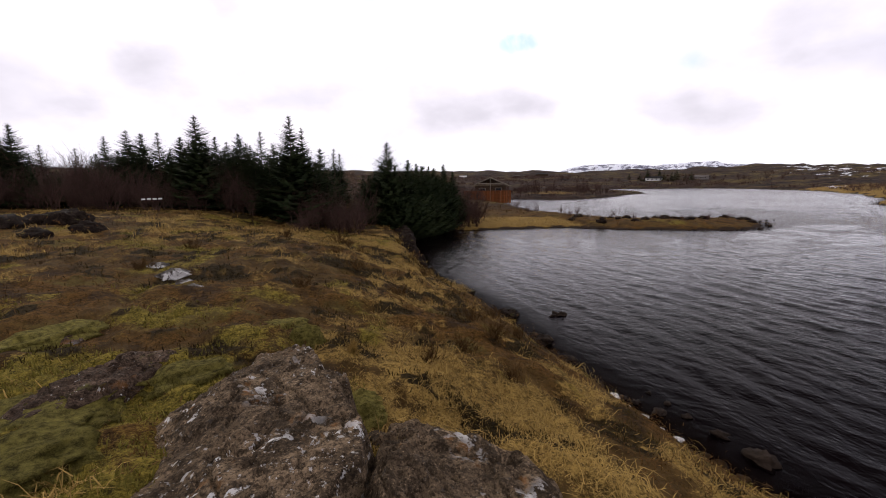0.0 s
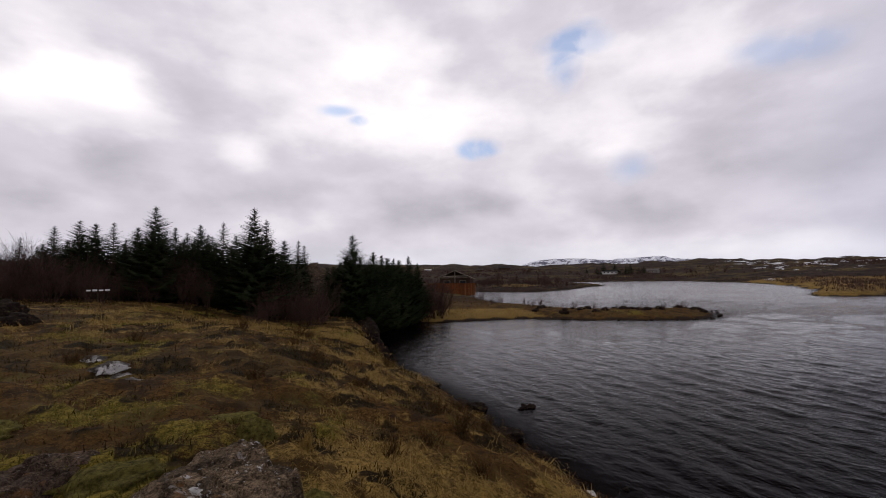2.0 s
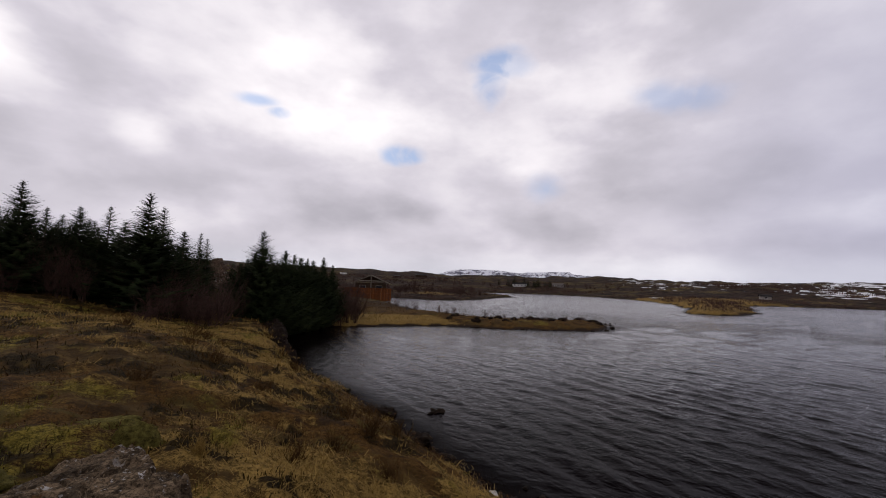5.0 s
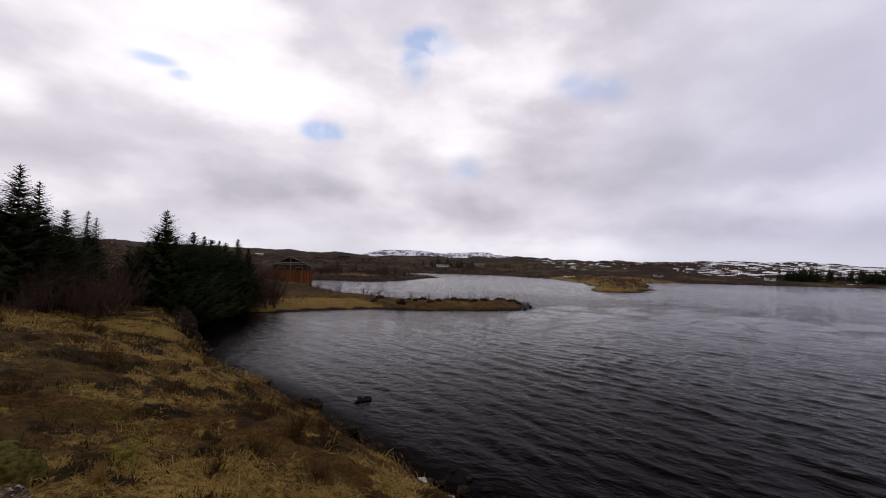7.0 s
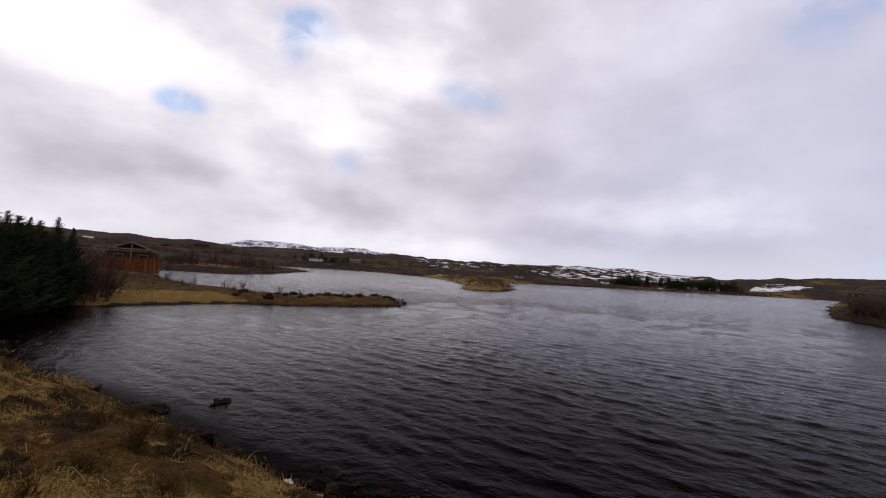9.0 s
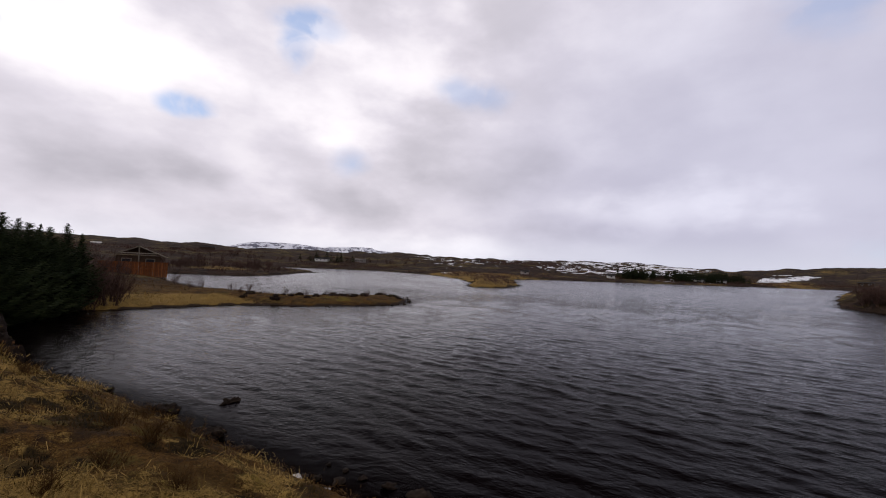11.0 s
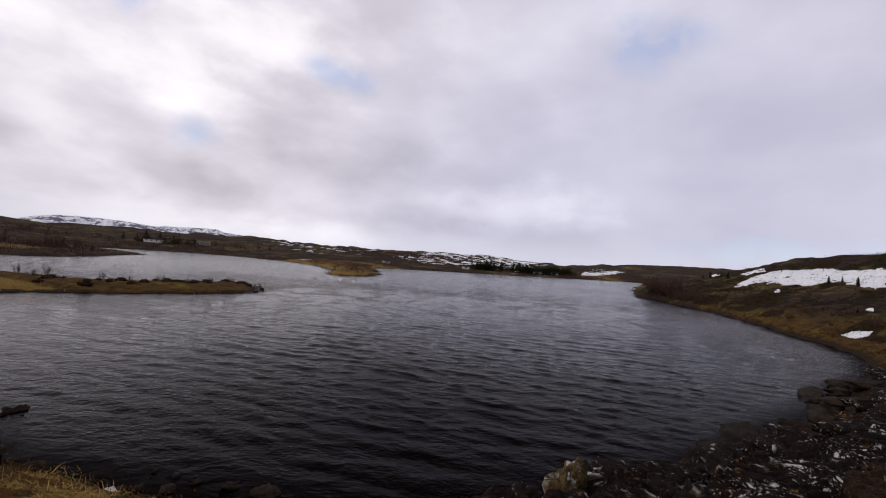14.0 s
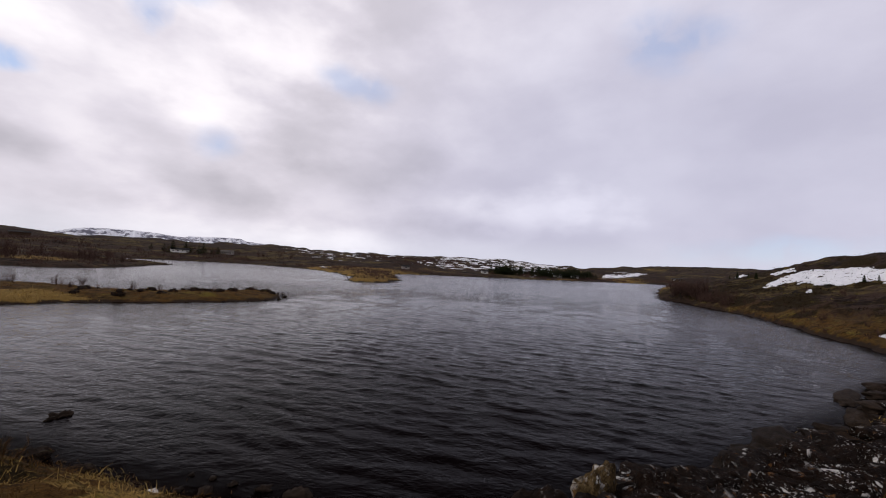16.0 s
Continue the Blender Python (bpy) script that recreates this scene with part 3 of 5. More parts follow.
def covers(x, y, z, sd):
    """How much straw grass, moss, rock, wet stone and snow lies on the ground at each place."""
    r, az = np.hypot(x, y), np.degrees(np.arctan2(x, y))
    n1, n2, n3 = ripple(x, y, 0.7, 31, 5), ripple(x, y, 1.0, 37, 5), ripple(x, y, 1.0, 41, 5)
    slope_grass = smooth(sd, 0.4, 1.2) * (1 - smooth(sd, 3.2, 6.5)) * (1 - smooth(x, 4.0, 5.0)) * (1 - smooth(y, 13, 20))
    patchy = ripple(x, y, 3.4, 33, 4)
    near_straw = 0.16 + 0.85 * n1 + 0.5 * patchy + 0.26 * slope_grass + 0.30 * smooth(r, 11, 17) * (1 - smooth(y, 31, 36)) + 0.25 * (1 - smooth(np.hypot(x - 0.9, y - 4.2), 1.2, 2.4))
    spit_straw = 0.10 - 0.35 * smooth(x, 11, 14) + 0.4 * smooth(x, 11, 14) * (1 - smooth(sd, 0.5, 1.4)) * smooth(-y, -42, -37) + 0.75 * ripple(x * 0.6, y, 2.0, 32, 4) + 0.9 * smooth(y, 35, 38) * (1 - smooth(x, 10, 14)) * (1 - smooth(y, 43, 49)) - 0.9 * smooth(y, 43.5, 46.5)
    far_n = ripple(x, y, 45, 43, 5)
    far_straw = -0.06 + 1.0 * far_n + 0.35 * ripple(x, y, 12, 45, 4) - 0.25 * (1 - smooth(az, 30, 42)) - 0.5 * (1 - smooth(sd, 4, 9)) * (1 - smooth(az, 24, 30)) + 0.42 * smooth(az, 9, 12) * (1 - smooth(az, 22, 26)) * smooth(sd, 5, 12) * (1 - smooth(sd, 26, 50)) + 0.40 * (1 - smooth(sd, 10, 60)) * smooth(az, 38, 44) * (1 - smooth(az, 86, 92)) + 0.4 * (1 - smooth(sd, 8, 30)) * smooth(az, 40, 43) * (1 - smooth(az, 50, 56))
    east_straw = -0.45 + 0.9 * ripple(x, y, 4, 44, 5) + 0.2 * (1 - smooth(sd, 3, 9))
    on_spit = smooth(y, 33, 37) * smooth(x, -8, -2)
    away = smooth(r, 60, 90)
    straw = near_straw * (1 - on_spit) + spit_straw * on_spit
    straw = straw * (1 - away) + far_straw * away
    on_east = smooth(x, 14, 24) * (1 - smooth(y, 9, 14))
    straw = straw * (1 - on_east) + east_straw * on_east
    moss = (0.28 + 0.9 * n2 + 0.55 * (1 - smooth(np.hypot(x + 2.9, y - 2.5), 1.0, 2.6)) - 0.4 * slope_grass) * (1 - smooth(r, 22, 40)) * (1 - on_east) + on_east * (-0.06 + 0.3 * (1 - smooth(sd, 2, 7)) + 0.9 * ripple(x, y, 2.4, 38, 5)) * (1 - smooth(sd, 7, 26)) + on_spit * smooth(y, 33, 37) * (1 - away) * (0.04 + 0.9 * ripple(x, y, 2.2, 39, 4)) * smooth(r, 30, 36)
    moss = np.where((x > 2.6) & (y < 3), moss * 0.6 + 0.05, moss)
    rock = -0.02 + 0.7 * n3 - 0.4 * slope_grass
    east_rock = smooth(x, 2.0, 3.4) * (1 - smooth(r, 24, 34)) * (1 - smooth(y, 3.2, 4.6))
    rock = np.maximum(rock * (1 - smooth(r, 9, 25)), east_rock * (0.75 + 0.5 * n3))
    rock = rock - smooth(r, 12, 25) * 0.4 * (1 - east_rock)
    wet = 1 - smooth(sd, 0.05, 0.40 + 0.003 * np.minimum(r, 60))
    streak = 1.15 * ripple(x, y, 7, 51, 5) + 0.55 * ripple(x, y, 50, 53, 3) - 0.06 + 0.22 * smooth(az, 54, 60) * (1 - smooth(az, 72, 77)) * smooth(r, 300, 380)
    hills = smooth(r, 230, 330) * smooth(az, 34, 40) * (1 - smooth(az, 74, 79)) * (0.5 + 0.5 * smooth(az, 52, 60) * (1 - smooth(az, 70, 76)))
    snow = hills * smooth(streak, 0.20, 0.30) * 1.25
    return np.clip(straw, 0, 1), np.clip(moss, 0, 1), np.clip(rock, 0, 1), wet, np.clip(snow, 0, 1)


def mats(x, y):
    """Where dark crowberry and bare peat break the grass."""
    r = np.hypot(x, y)
    return smooth(ripple(x, y, 0.55, 98, 5) + 0.30 * ripple(x, y, 2.6, 99, 2) + 0.06 * smooth(r, 6, 14) - 0.4 * (1 - smooth(np.hypot(x + 2.9, y - 2.4), 0.8, 2.0)), 0.10, 0.34) * (1 - smooth(x, 2.6, 3.6)) * (1 - smooth(r, 28, 36))


def slope_mats(x, y):
    """Dark heather clumps on the snow-patched slope."""
    return smooth(ripple(x, y, 3.0, 96, 5) + 0.4 * ripple(x, y, 9.0, 100, 2), -0.10, 0.18) * smooth(x, 16, 24) * (1 - smooth(y, 8, 12))


for layer_name, values in zip(("straw", "moss", "rock", "wet", "snow"), covers(gx, gy, gz, gsd)):
    put_attribute(ground.data, layer_name, values)

put_attribute(ground.data, "mats", np.maximum(0.75 * mats(gx, gy), 0.95 * slope_mats(gx, gy) * smooth(gsd, 0.5, 2.0) * (1 - smooth(gr, 160, 220))))
put_attribute(ground.data, "moor", np.maximum(smooth(gr, 50, 80) * (1 - smooth(gaz, 90, 95)), 1.0 * smooth(gx, 14, 24) * (1 - smooth(gy, 9, 14)) * smooth(gsd, 1.0, 6.0)))

# water: one sheet under the land's edge, raised into wind waves
wx, wy, wf = polar_grid(np.arange(-25, 125.1, 0.36), np.concatenate([np.arange(3.0, 40, 0.095), np.arange(40, 80, 0.2), np.arange(80, 150, 0.5), np.geomspace(150, 480, 90)]))
wsd, wr = inland(wx, wy), np.hypot(wx, wy)


def crests(turn, long_, size, seed, octaves):
    """Noise drawn out along wave crests that run in that direction."""
    c, s = math.cos(radians(turn)), math.sin(radians(turn))
    return ripple((wx * c + wy * s) / long_, wy * c - wx * s, size, seed, octaves)


offshore = smooth(-wsd, 0.1, 1.8)


def wave_train(spacing, seed):
    """Wind waves: many sine crests of about one heading, short ones dropped where the sheet is too coarse for them."""
    rnd = random.Random(seed)
    total = np.zeros(wx.shape)
    for k in range(44):
        length = 0.30 * 4.6 ** (k / 43)
        turn = radians(rnd.gauss(-77, 22 if length < 0.7 else 10))
        across = wy * math.cos(turn) - wx * math.sin(turn)
        slope = 0.030 if length < 0.7 else 0.021
        wave = slope * length / (2 * math.pi) * np.sin(across * (2 * math.pi / length) + rnd.uniform(0, 6.283) + 0.9 * ripple(wx, wy, 6.0 * length, 150 + k, 1))
        total += wave * (1 - smooth(spacing, length * 0.2, length * 0.36))
    return total


spacing = np.maximum(wr * radians(0.36), np.where(wr < 40, 0.095, np.where(wr < 80, 0.2, 0.5)))
far_waves = 0.075 * crests(-78, 2.6, 1.2, 145, 2)
gust = 0.8 + 0.35 * ripple(wx, wy, 14, 147, 2)
wz = offshore * gust * (wave_train(spacing, 141) + far_waves * smooth(wr, 45, 90))
water = tagged(mesh_object("water", np.stack([wx, wy, wz], 1), wf, M_WATER), "dark rippled lake water under grey cloud", "lake water", kind="structure")
# open water is ruffled; reflection painted weaker near the knoll and the lava shore
dim_patch = 1 - smooth(np.hypot(wx - 16, wy - 1), 7, 31)
put_attribute(water.data, "chop", 0.62 + 0.38 * smooth(wr, 22, 90))
put_attribute(water.data, "gloss", 0.035 + 0.09 * smooth(wr, 22, 110))
put_attribute(water.data, "painted_sheen", (0.045 + 0.075 * smooth(wr, 8, 26) + 0.10 * smooth(wr, 22, 110)) * (1 - 0.6 * dim_patch))
put_attribute(water.data, "shallow", smooth(wsd, -1.6, -0.1))

# ---- building blocks ----


def part(name, bm, mat, parent, label=""):
    me = bpy.data.meshes.new(name)
    bm.to_mesh(me)
    bm.free()
    me.materials.append(mat)
    ob = new(name, me)
    ob.parent = parent
    return tagged(ob, label)


def box(bm, x0, x1, y0, y1, z0, z1, bevel=0.0):
    made = bmesh.ops.create_cube(bm, size=1.0, matrix=Matrix.Translation(((x0 + x1) / 2, (y0 + y1) / 2, (z0 + z1) / 2)) @ Matrix.Diagonal((x1 - x0, y1 - y0, z1 - z0, 1)))
    if bevel:
        edges = list({e for v in made["verts"] for e in v.link_edges})
        bmesh.ops.bevel(bm, geom=edges, offset=bevel, segments=1, affect="EDGES")
    return bm


def boxes(*sizes, bevel=0.0):
    bm = bmesh.new()
    for s in sizes:
        box(bm, *s, bevel=bevel)
    return bm


def rod(verts, faces, a, b, ra, rb, sides=5):
    """A tapered stick between two points, added to plain lists."""
    a, b = Vector(a), Vector(b)
    axis = (b - a).normalized()
    u = axis.orthogonal().normalized()
    v = axis.cross(u)
    base = len(verts)
    for c, rad in ((a, ra), (b, rb)):
        for k in range(sides):
            w = 2 * math.pi * k / sides
            verts.append(tuple(c + (u * math.cos(w) + v * math.sin(w)) * rad))
    for k in range(sides):
        n = (k + 1) % sides
        faces.append((base + k, base + n, base + sides + n, base + sides + k))


def list_part(name, verts, faces, mat, parent, label="", smooth_shade=False):
    ob = mesh_object(name, verts, faces, mat, smooth_shade)
    ob.parent = parent
    return tagged(ob, label)


def empty(name, label, category, group="", at_=(0, 0, 0), turn=0.0, size=1.0):
    ob = tagged(new(name), label, category, group)
    ob.matrix_basis = pose(*at_, 0, 0, turn) @ Matrix.Diagonal((size, size, size, 1))
    return ob


# ---- trees ----


def spruce(name, label, group, tall, wide, seed, mat, sparse=1.0, bare=0.06, droop=0.35):
    """A conifer at the origin: tapered trunk, whorls of drooping boughs set with needle sprays, a thin leader."""
    rnd = random.Random(seed)
    tree = empty(name, label, "conifer tree", group)
    tv, tf = [], []
    steps = 9
    path = [Vector((0.06 * tall * 0.05 * math.sin(i * 1.7 + seed), 0.05 * tall * 0.05 * math.cos(i * 1.3), tall * i / steps)) for i in range(steps + 1)]
    path[0].z = -0.35
    for i in range(steps):
        rod(tv, tf, path[i], path[i + 1], 0.016 * tall * (1 - i / steps) + 0.006, 0.016 * tall * (1 - (i + 1) / steps) + 0.006, 6)
    cv, cf = [], []
    z = bare * tall
    while z < tall * 0.985:
        f = z / tall
        reach = wide * 0.5 * (1 - f) ** 0.88 * rnd.uniform(0.78, 1.14) + 0.03
        boughs = max(4, int((6 + 5 * (1 - f)) * sparse))
        twist = rnd.uniform(0, 6.28)
        for b in range(boughs):
            w = twist + 6.283 * b / boughs + rnd.uniform(-0.25, 0.25)
            length = reach * rnd.uniform(0.62, 1.18)
            out = Vector((math.cos(w), math.sin(w), 0))
            level = z + tall * rnd.uniform(-0.011, 0.011)
            rise = 0.30 * f - droop * (1 - f)
            side = Vector((-out.y, out.x, 0))
            n = max(3, int(length / 0.10))
            for k in range(n):
                s = (k + 0.7) / n
                c = out * length * s + Vector((0, 0, level + length * (rise * s + 0.30 * s * s)))
                size = (0.05 + 0.07 * (1 - f) + 0.20 * length * (1 - s)) * rnd.uniform(0.7, 1.3)
                for sgn in (-1, 1):
                    tip = c + side * sgn * size * 0.9 + out * size * 0.55 + Vector((0, 0, rnd.uniform(-0.16, 0.05) * size * 2))
                    low = c + out * size * 0.35 - Vector((0, 0, size * rnd.uniform(0.12, 0.4)))
                    base = len(cv)
                    cv += [tuple(c - out * size * 0.35), tuple(tip), tuple(low)]
                    cf.append((base, base + 1, base + 2))
            base = len(cv)
            end = out * length * 1.06 + Vector((0, 0, level + length * (rise + 0.33)))
            cv += [tuple(Vector((0, 0, level)) + side * 0.02), tuple(end), tuple(Vector((0, 0, level - 0.04)) - side * 0.02)]
            cf.append((base, base + 1, base + 2))
        z += tall * (0.018 + 0.014 * (1 - f)) / max(0.6, sparse) * rnd.uniform(0.8, 1.2)
    list_part("trunk", tv, tf, M_BARK, tree)
    list_part("crown", cv, cf, mat, tree)
    return tree


def bare_shrub(name, label, group, tall, wide, stems, seed, mat=None, thick=1.0):
    """A leafless shrub: many stems from the root that fork into fine twigs; one mesh of wood."""
    rnd = random.Random(seed)
    v, f = [], []

    def ribbon(a, b, r):
        d = (b - a).normalized()
        u = d.orthogonal().normalized()
        u.rotate(Matrix.Rotation(rnd.uniform(0, 3.14), 3, d))
        base = len(v)
        v.extend([tuple(a - u * r), tuple(a + u * r), tuple(b + u * r * 0.5), tuple(b - u * r * 0.5)])
        f.append((base, base + 1, base + 2, base + 3))

    def grow(p, d, length, r, depth):
        for k in range(3):
            d = (d + Vector((rnd.gauss(0, 0.16), rnd.gauss(0, 0.16), rnd.gauss(0.05, 0.10)))).normalized()
            q = p + d * length / 3
            ribbon(p, q, r)
            if depth:
                for _ in range(2):
                    e = (d + Vector((rnd.gauss(0, 0.45), rnd.gauss(0, 0.45), rnd.gauss(0.1, 0.3)))).normalized()
                    grow(q, e, length * rnd.uniform(0.35, 0.6), r * 0.55, depth - 1)
            p, r = q, r * 0.8

    for s in range(stems):
        w, lean = rnd.uniform(0, 6.283), rnd.uniform(0.02, 1.0) * wide / tall * 0.55
        d = Vector((math.cos(w) * lean, math.sin(w) * lean, 1)).normalized()
        grow(Vector((rnd.gauss(0, 0.08 * wide), rnd.gauss(0, 0.08 * wide), -0.08)), d, tall * rnd.uniform(0.5, 0.75), (0.007 * tall + 0.006) * thick, 2)
    return tagged(mesh_object(name, v, f, mat or M_TWIG, False), label, "shrub", group)


def plant(ob, x, y, size=1.0, turn=0.0, sink=0.05, first=False, slim=1.0):
    m = pose(x, y, height(x, y) - sink, 0, 0, turn) @ Matrix.Diagonal((size * slim, size * slim, size, 1))
    if first:
        ob.matrix_basis = m
        return ob
    return copy_thing(ob, m @ Matrix.Diagonal((1 / ob.scale.x, 1 / ob.scale.y, 1 / ob.scale.z, 1)))


class Stock:
    """Makes each kind once, then copies it."""

    def __init__(self, makers):
        self.makers, self.made = makers, [None] * len(makers)

    def plant(self, k, x, y, size=1.0, turn=0.0, sink=0.05, slim=1.0):
        k %= len(self.makers)
        if self.made[k] is None:
            self.made[k] = self.makers[k]()
            return plant(self.made[k], x, y, size, turn, sink, True, slim)
        return plant(self.made[k], x, y, size, turn, sink, False, slim)


SPRUCE_LABEL = "dark green spruce with drooping boughs at the wood's edge"
spruces = Stock([
    lambda: spruce("spruce_tree", SPRUCE_LABEL, "spruces of the wood", 6.0, 4.6, 1, M_NEEDLE),
    lambda: spruce("spruce_tree", SPRUCE_LABEL, "spruces of the wood", 6.0, 4.0, 2, M_NEEDLE, 0.95),
    lambda: spruce("spruce_tree", SPRUCE_LABEL, "spruces of the wood", 6.0, 5.0, 3, M_NEEDLE, 1.05),
    lambda: spruce("spruce_tree", "thin half-bare spruce among the darker trees", "spruces of the wood", 6.0, 3.8, 4, M_NEEDLE, 0.8, 0.08),
])
# bearing, distance, elevation of the top, kind
WOOD = [(-49, 31, 6.2, 0), (-46, 30, 6.0, 1), (-44.7, 31, 6.4, 0), (-42.8, 33, 4.6, 3), (-40.2, 34, 4.4, 3), (-37.8, 32, 5.7, 1), (-35.9, 31, 6.4, 0), (-34.6, 32, 6.2, 2), (-33.1, 31, 6.4, 3),
        (-31.0, 30, 6.0, 2), (-29.4, 28, 8.4, 0), (-27.5, 31, 6.15, 1), (-26.3, 33, 5.6, 0), (-25, 30, 6.6, 2), (-23.8, 33, 5.3, 1), (-22.6, 29, 7.0, 3), (-21.2, 31, 5.5, 2), (-19.2, 26.2, 8.9, 0)]
WOOD += [(-17.8, 27, 7.5, 1), (-15.7, 29, 5.0, 2), (-14.0, 39, 5.0, 3), (-13.3, 39, 4.4, 3), (-7.2, 31.9, 5.85, 2), (-47.5, 36, 5.0, 2), (-39, 37, 3.6, 1), (-32, 36, 4.6, 1), (-28.5, 35, 5.4, 2), (-24.2, 36, 5.5, 0), (-20.2, 34, 5.0, 1), (-17, 33, 4.0, 0), (-30.2, 33, 5.2, 0), (-27, 29, 4.2, 2), (-25.7, 29, 4.4, 0), (-23.4, 28, 4.6, 2), (-21.8, 27.5, 4.2, 0), (-32.2, 29, 4.2, 2), (-36.8, 33, 4.3, 2), (-18.4, 30, 5.2, 2), (-16.4, 28, 3.4, 0)]
WOOD += [(-35.2, 30, 3.8, 0), (-38.6, 33, 3.9, 2), (-45.4, 34, 4.8, 2), (-48, 31, 5.3, 1), (-43.6, 35, 3.6, 0), (-29.0, 31, 5.0, 1), (-26.6, 31, 4.9, 0), (-10.4, 36, 1.6, 0)]
tree_turn = random.Random(5)
for az, d, el, kind in WOOD:
    x, y = bearing(az, d)
    z = height(x, y)
    tall = 4 + d * math.tan(radians(el)) - z
    spruces.plant(kind, x, y, tall / 6.0, tree_turn.uniform(0, 360), slim=1.22 * min(1.2, max(0.9, 1.3 - tall * 0.06)))
for az in np.arange(-50.0, -15.5, 1.7):
    d = tree_turn.uniform(28.5, 31)
    x, y = bearing(az + tree_turn.uniform(-0.6, 0.6), d)
    spruces.plant(tree_turn.randint(0, 2), x, y, (4 + d * math.tan(radians(tree_turn.uniform(1.6, 3.4))) - height(x, y)) / 6.0, tree_turn.uniform(0, 360), slim=1.5)

PINE_LABEL = "dense dark green pine leaning over the cove"
pines = Stock([
    lambda: spruce("pine_tree", PINE_LABEL, "pines by the cove", 4.6, 4.2, 11, M_PINE, 1.15, 0.02, -0.15),
    lambda: spruce("pine_tree", PINE_LABEL, "pines by the cove", 4.6, 3.6, 12, M_PINE, 1.15, 0.02, -0.25),
    lambda: spruce("pine_tree", "broad bushy dark pine at the water's edge", "pines by the cove", 4.6, 4.6, 13, M_PINE, 1.2, 0.02, -0.2),
])
for k, (az, d, el, slim) in enumerate([(-9.6, 31.5, 1.6, 1.1), (-6.2, 31.5, 2.6, 1.0), (-4.5, 33, 3.45, 0.9), (-2.6, 35, 2.7, 1.1), (0.2, 38, 2.85, 0.85), (-5.4, 32, 1.8, 1.2), (-8.0, 33, 3.0, 1.0), (-3.4, 34, 3.0, 0.9), (-2.0, 36, 2.0, 1.2), (-1.1, 37, 2.4, 0.9), (1.4, 39, 1.9, 0.9), (-0.6, 37, 1.4, 1.2), (-8.8, 34, 2.2, 0.9), (-1.8, 38, 2.6, 0.8)]):
    x, y = bearing(az, d)
    tall = 4 + d * math.tan(radians(el)) - height(x, y)
    pines.plant(k, x, y, tall / 4.6, 70 * k, slim=slim)

shrubs = Stock([
    lambda: bare_shrub("birch_shrub", "leafless brown birch scrub in front of the spruces", "birch scrub", 2.6, 2.8, 17, 21, None, 1.3),
    lambda: bare_shrub("birch_shrub", "leafless brown birch scrub in front of the spruces", "birch scrub", 2.2, 2.8, 18, 22, None, 1.3),
    lambda: bare_shrub("birch_shrub", "leafless brown birch scrub in front of the spruces", "birch scrub", 3.0, 2.2, 15, 23, None, 1.3),
])
scrub = random.Random(8)
for k in range(84):
    az = -51 + 40 * (k + scrub.uniform(0, 0.9)) / 84
    d = scrub.uniform(26, 30) - 2.0 * (az > -20)
    x, y = bearing(az, d)
    shrubs.plant(k, x, y, scrub.uniform(0.45, 0.95), scrub.uniform(0, 360))
for az, d, size in [(-18.8, 21.5, 0.45), (-14.5, 25, 0.42), (-12.8, 27, 0.5), (-11.5, 29, 0.5), (0.6, 36.8, 0.9), (2.2, 37.6, 0.95), (3.6, 38.4, 0.85), (4.6, 38.6, 0.8), (1.4, 40, 1.3), (3.0, 42, 1.3), (2.8, 39, 1.2), (4.2, 40, 1.1), (5.0, 42, 1.0), (2.0, 43, 1.4), (-40.4, 31, 1.0), (-39.4, 32, 1.0), (-41.4, 31, 0.9)]:
    shrubs.plant(scrub.randint(0, 2), *bearing(az, d), size, scrub.uniform(0, 360))

# ---- rocks ----


def rock(name, label, category, x, y, size, turn=0.0, seed=0, mat=None, up=0.0, group="", detail=4, rough=0.22, z=None, ledge=0.35):
    """A weathered boulder or outcrop: half-widths and height in size, sunk into the ground; noise, flattened facets and ledges."""
    bm = bmesh.new()
    bmesh.ops.create_icosphere(bm, subdivisions=detail, radius=1.0)
    off = Vector((seed * 7.7, seed * 3.1, seed * 5.3))
    sx, sy, sz = size
    for v in bm.verts:
        n = v.co.normalized()
        p = Vector((n.x * sx, n.y * sy, n.z * sz))
        k = 1 + rough * noise.noise(n * 1.7 + off) + rough * 0.6 * noise.noise(n * 4.1 + off)
        flat = max(abs(n.x), abs(n.y), abs(n.z)) ** -0.55
        p *= k * (0.86 + 0.14 * flat)
        s = max(0.12, min(sx, sy, sz))
        p += n * (0.16 * s * noise.noise(p * (1.8 / s) + off) + 0.09 * s * abs(noise.noise(p * (4.5 / s) + off)) + 0.035 * s * noise.noise(p * (13 / s) + off))
        step = 0.30 * s
        p.z = p.z * (1 - ledge) + ledge * step * round(p.z / step + 0.35 * noise.noise(p * (1.2 / s) + off))
        v.co = p
    for f in bm.faces:
        f.smooth = True
    me = bpy.data.meshes.new(name)
    bm.to_mesh(me)
    bm.free()
    me.materials.append(mat or M_ROCK)
    ob = tagged(new(name, me), label, category, group)
    ob.matrix_basis = pose(x, y, (height(x, y) if z is None else z) + up, 0, 0, turn)
    return ob


M_WHITEROCK = rocky("white_lichen_rock", (0.04, 0.032, 0.026), (0.12, 0.10, 0.08), 0.47)
M_DARKROCK = rocky("dark_rock", (0.012, 0.008, 0.006), (0.042, 0.029, 0.021), 0.80, 0.02)
OUTCROP = "grey-brown lava outcrop crusted with white lichen"


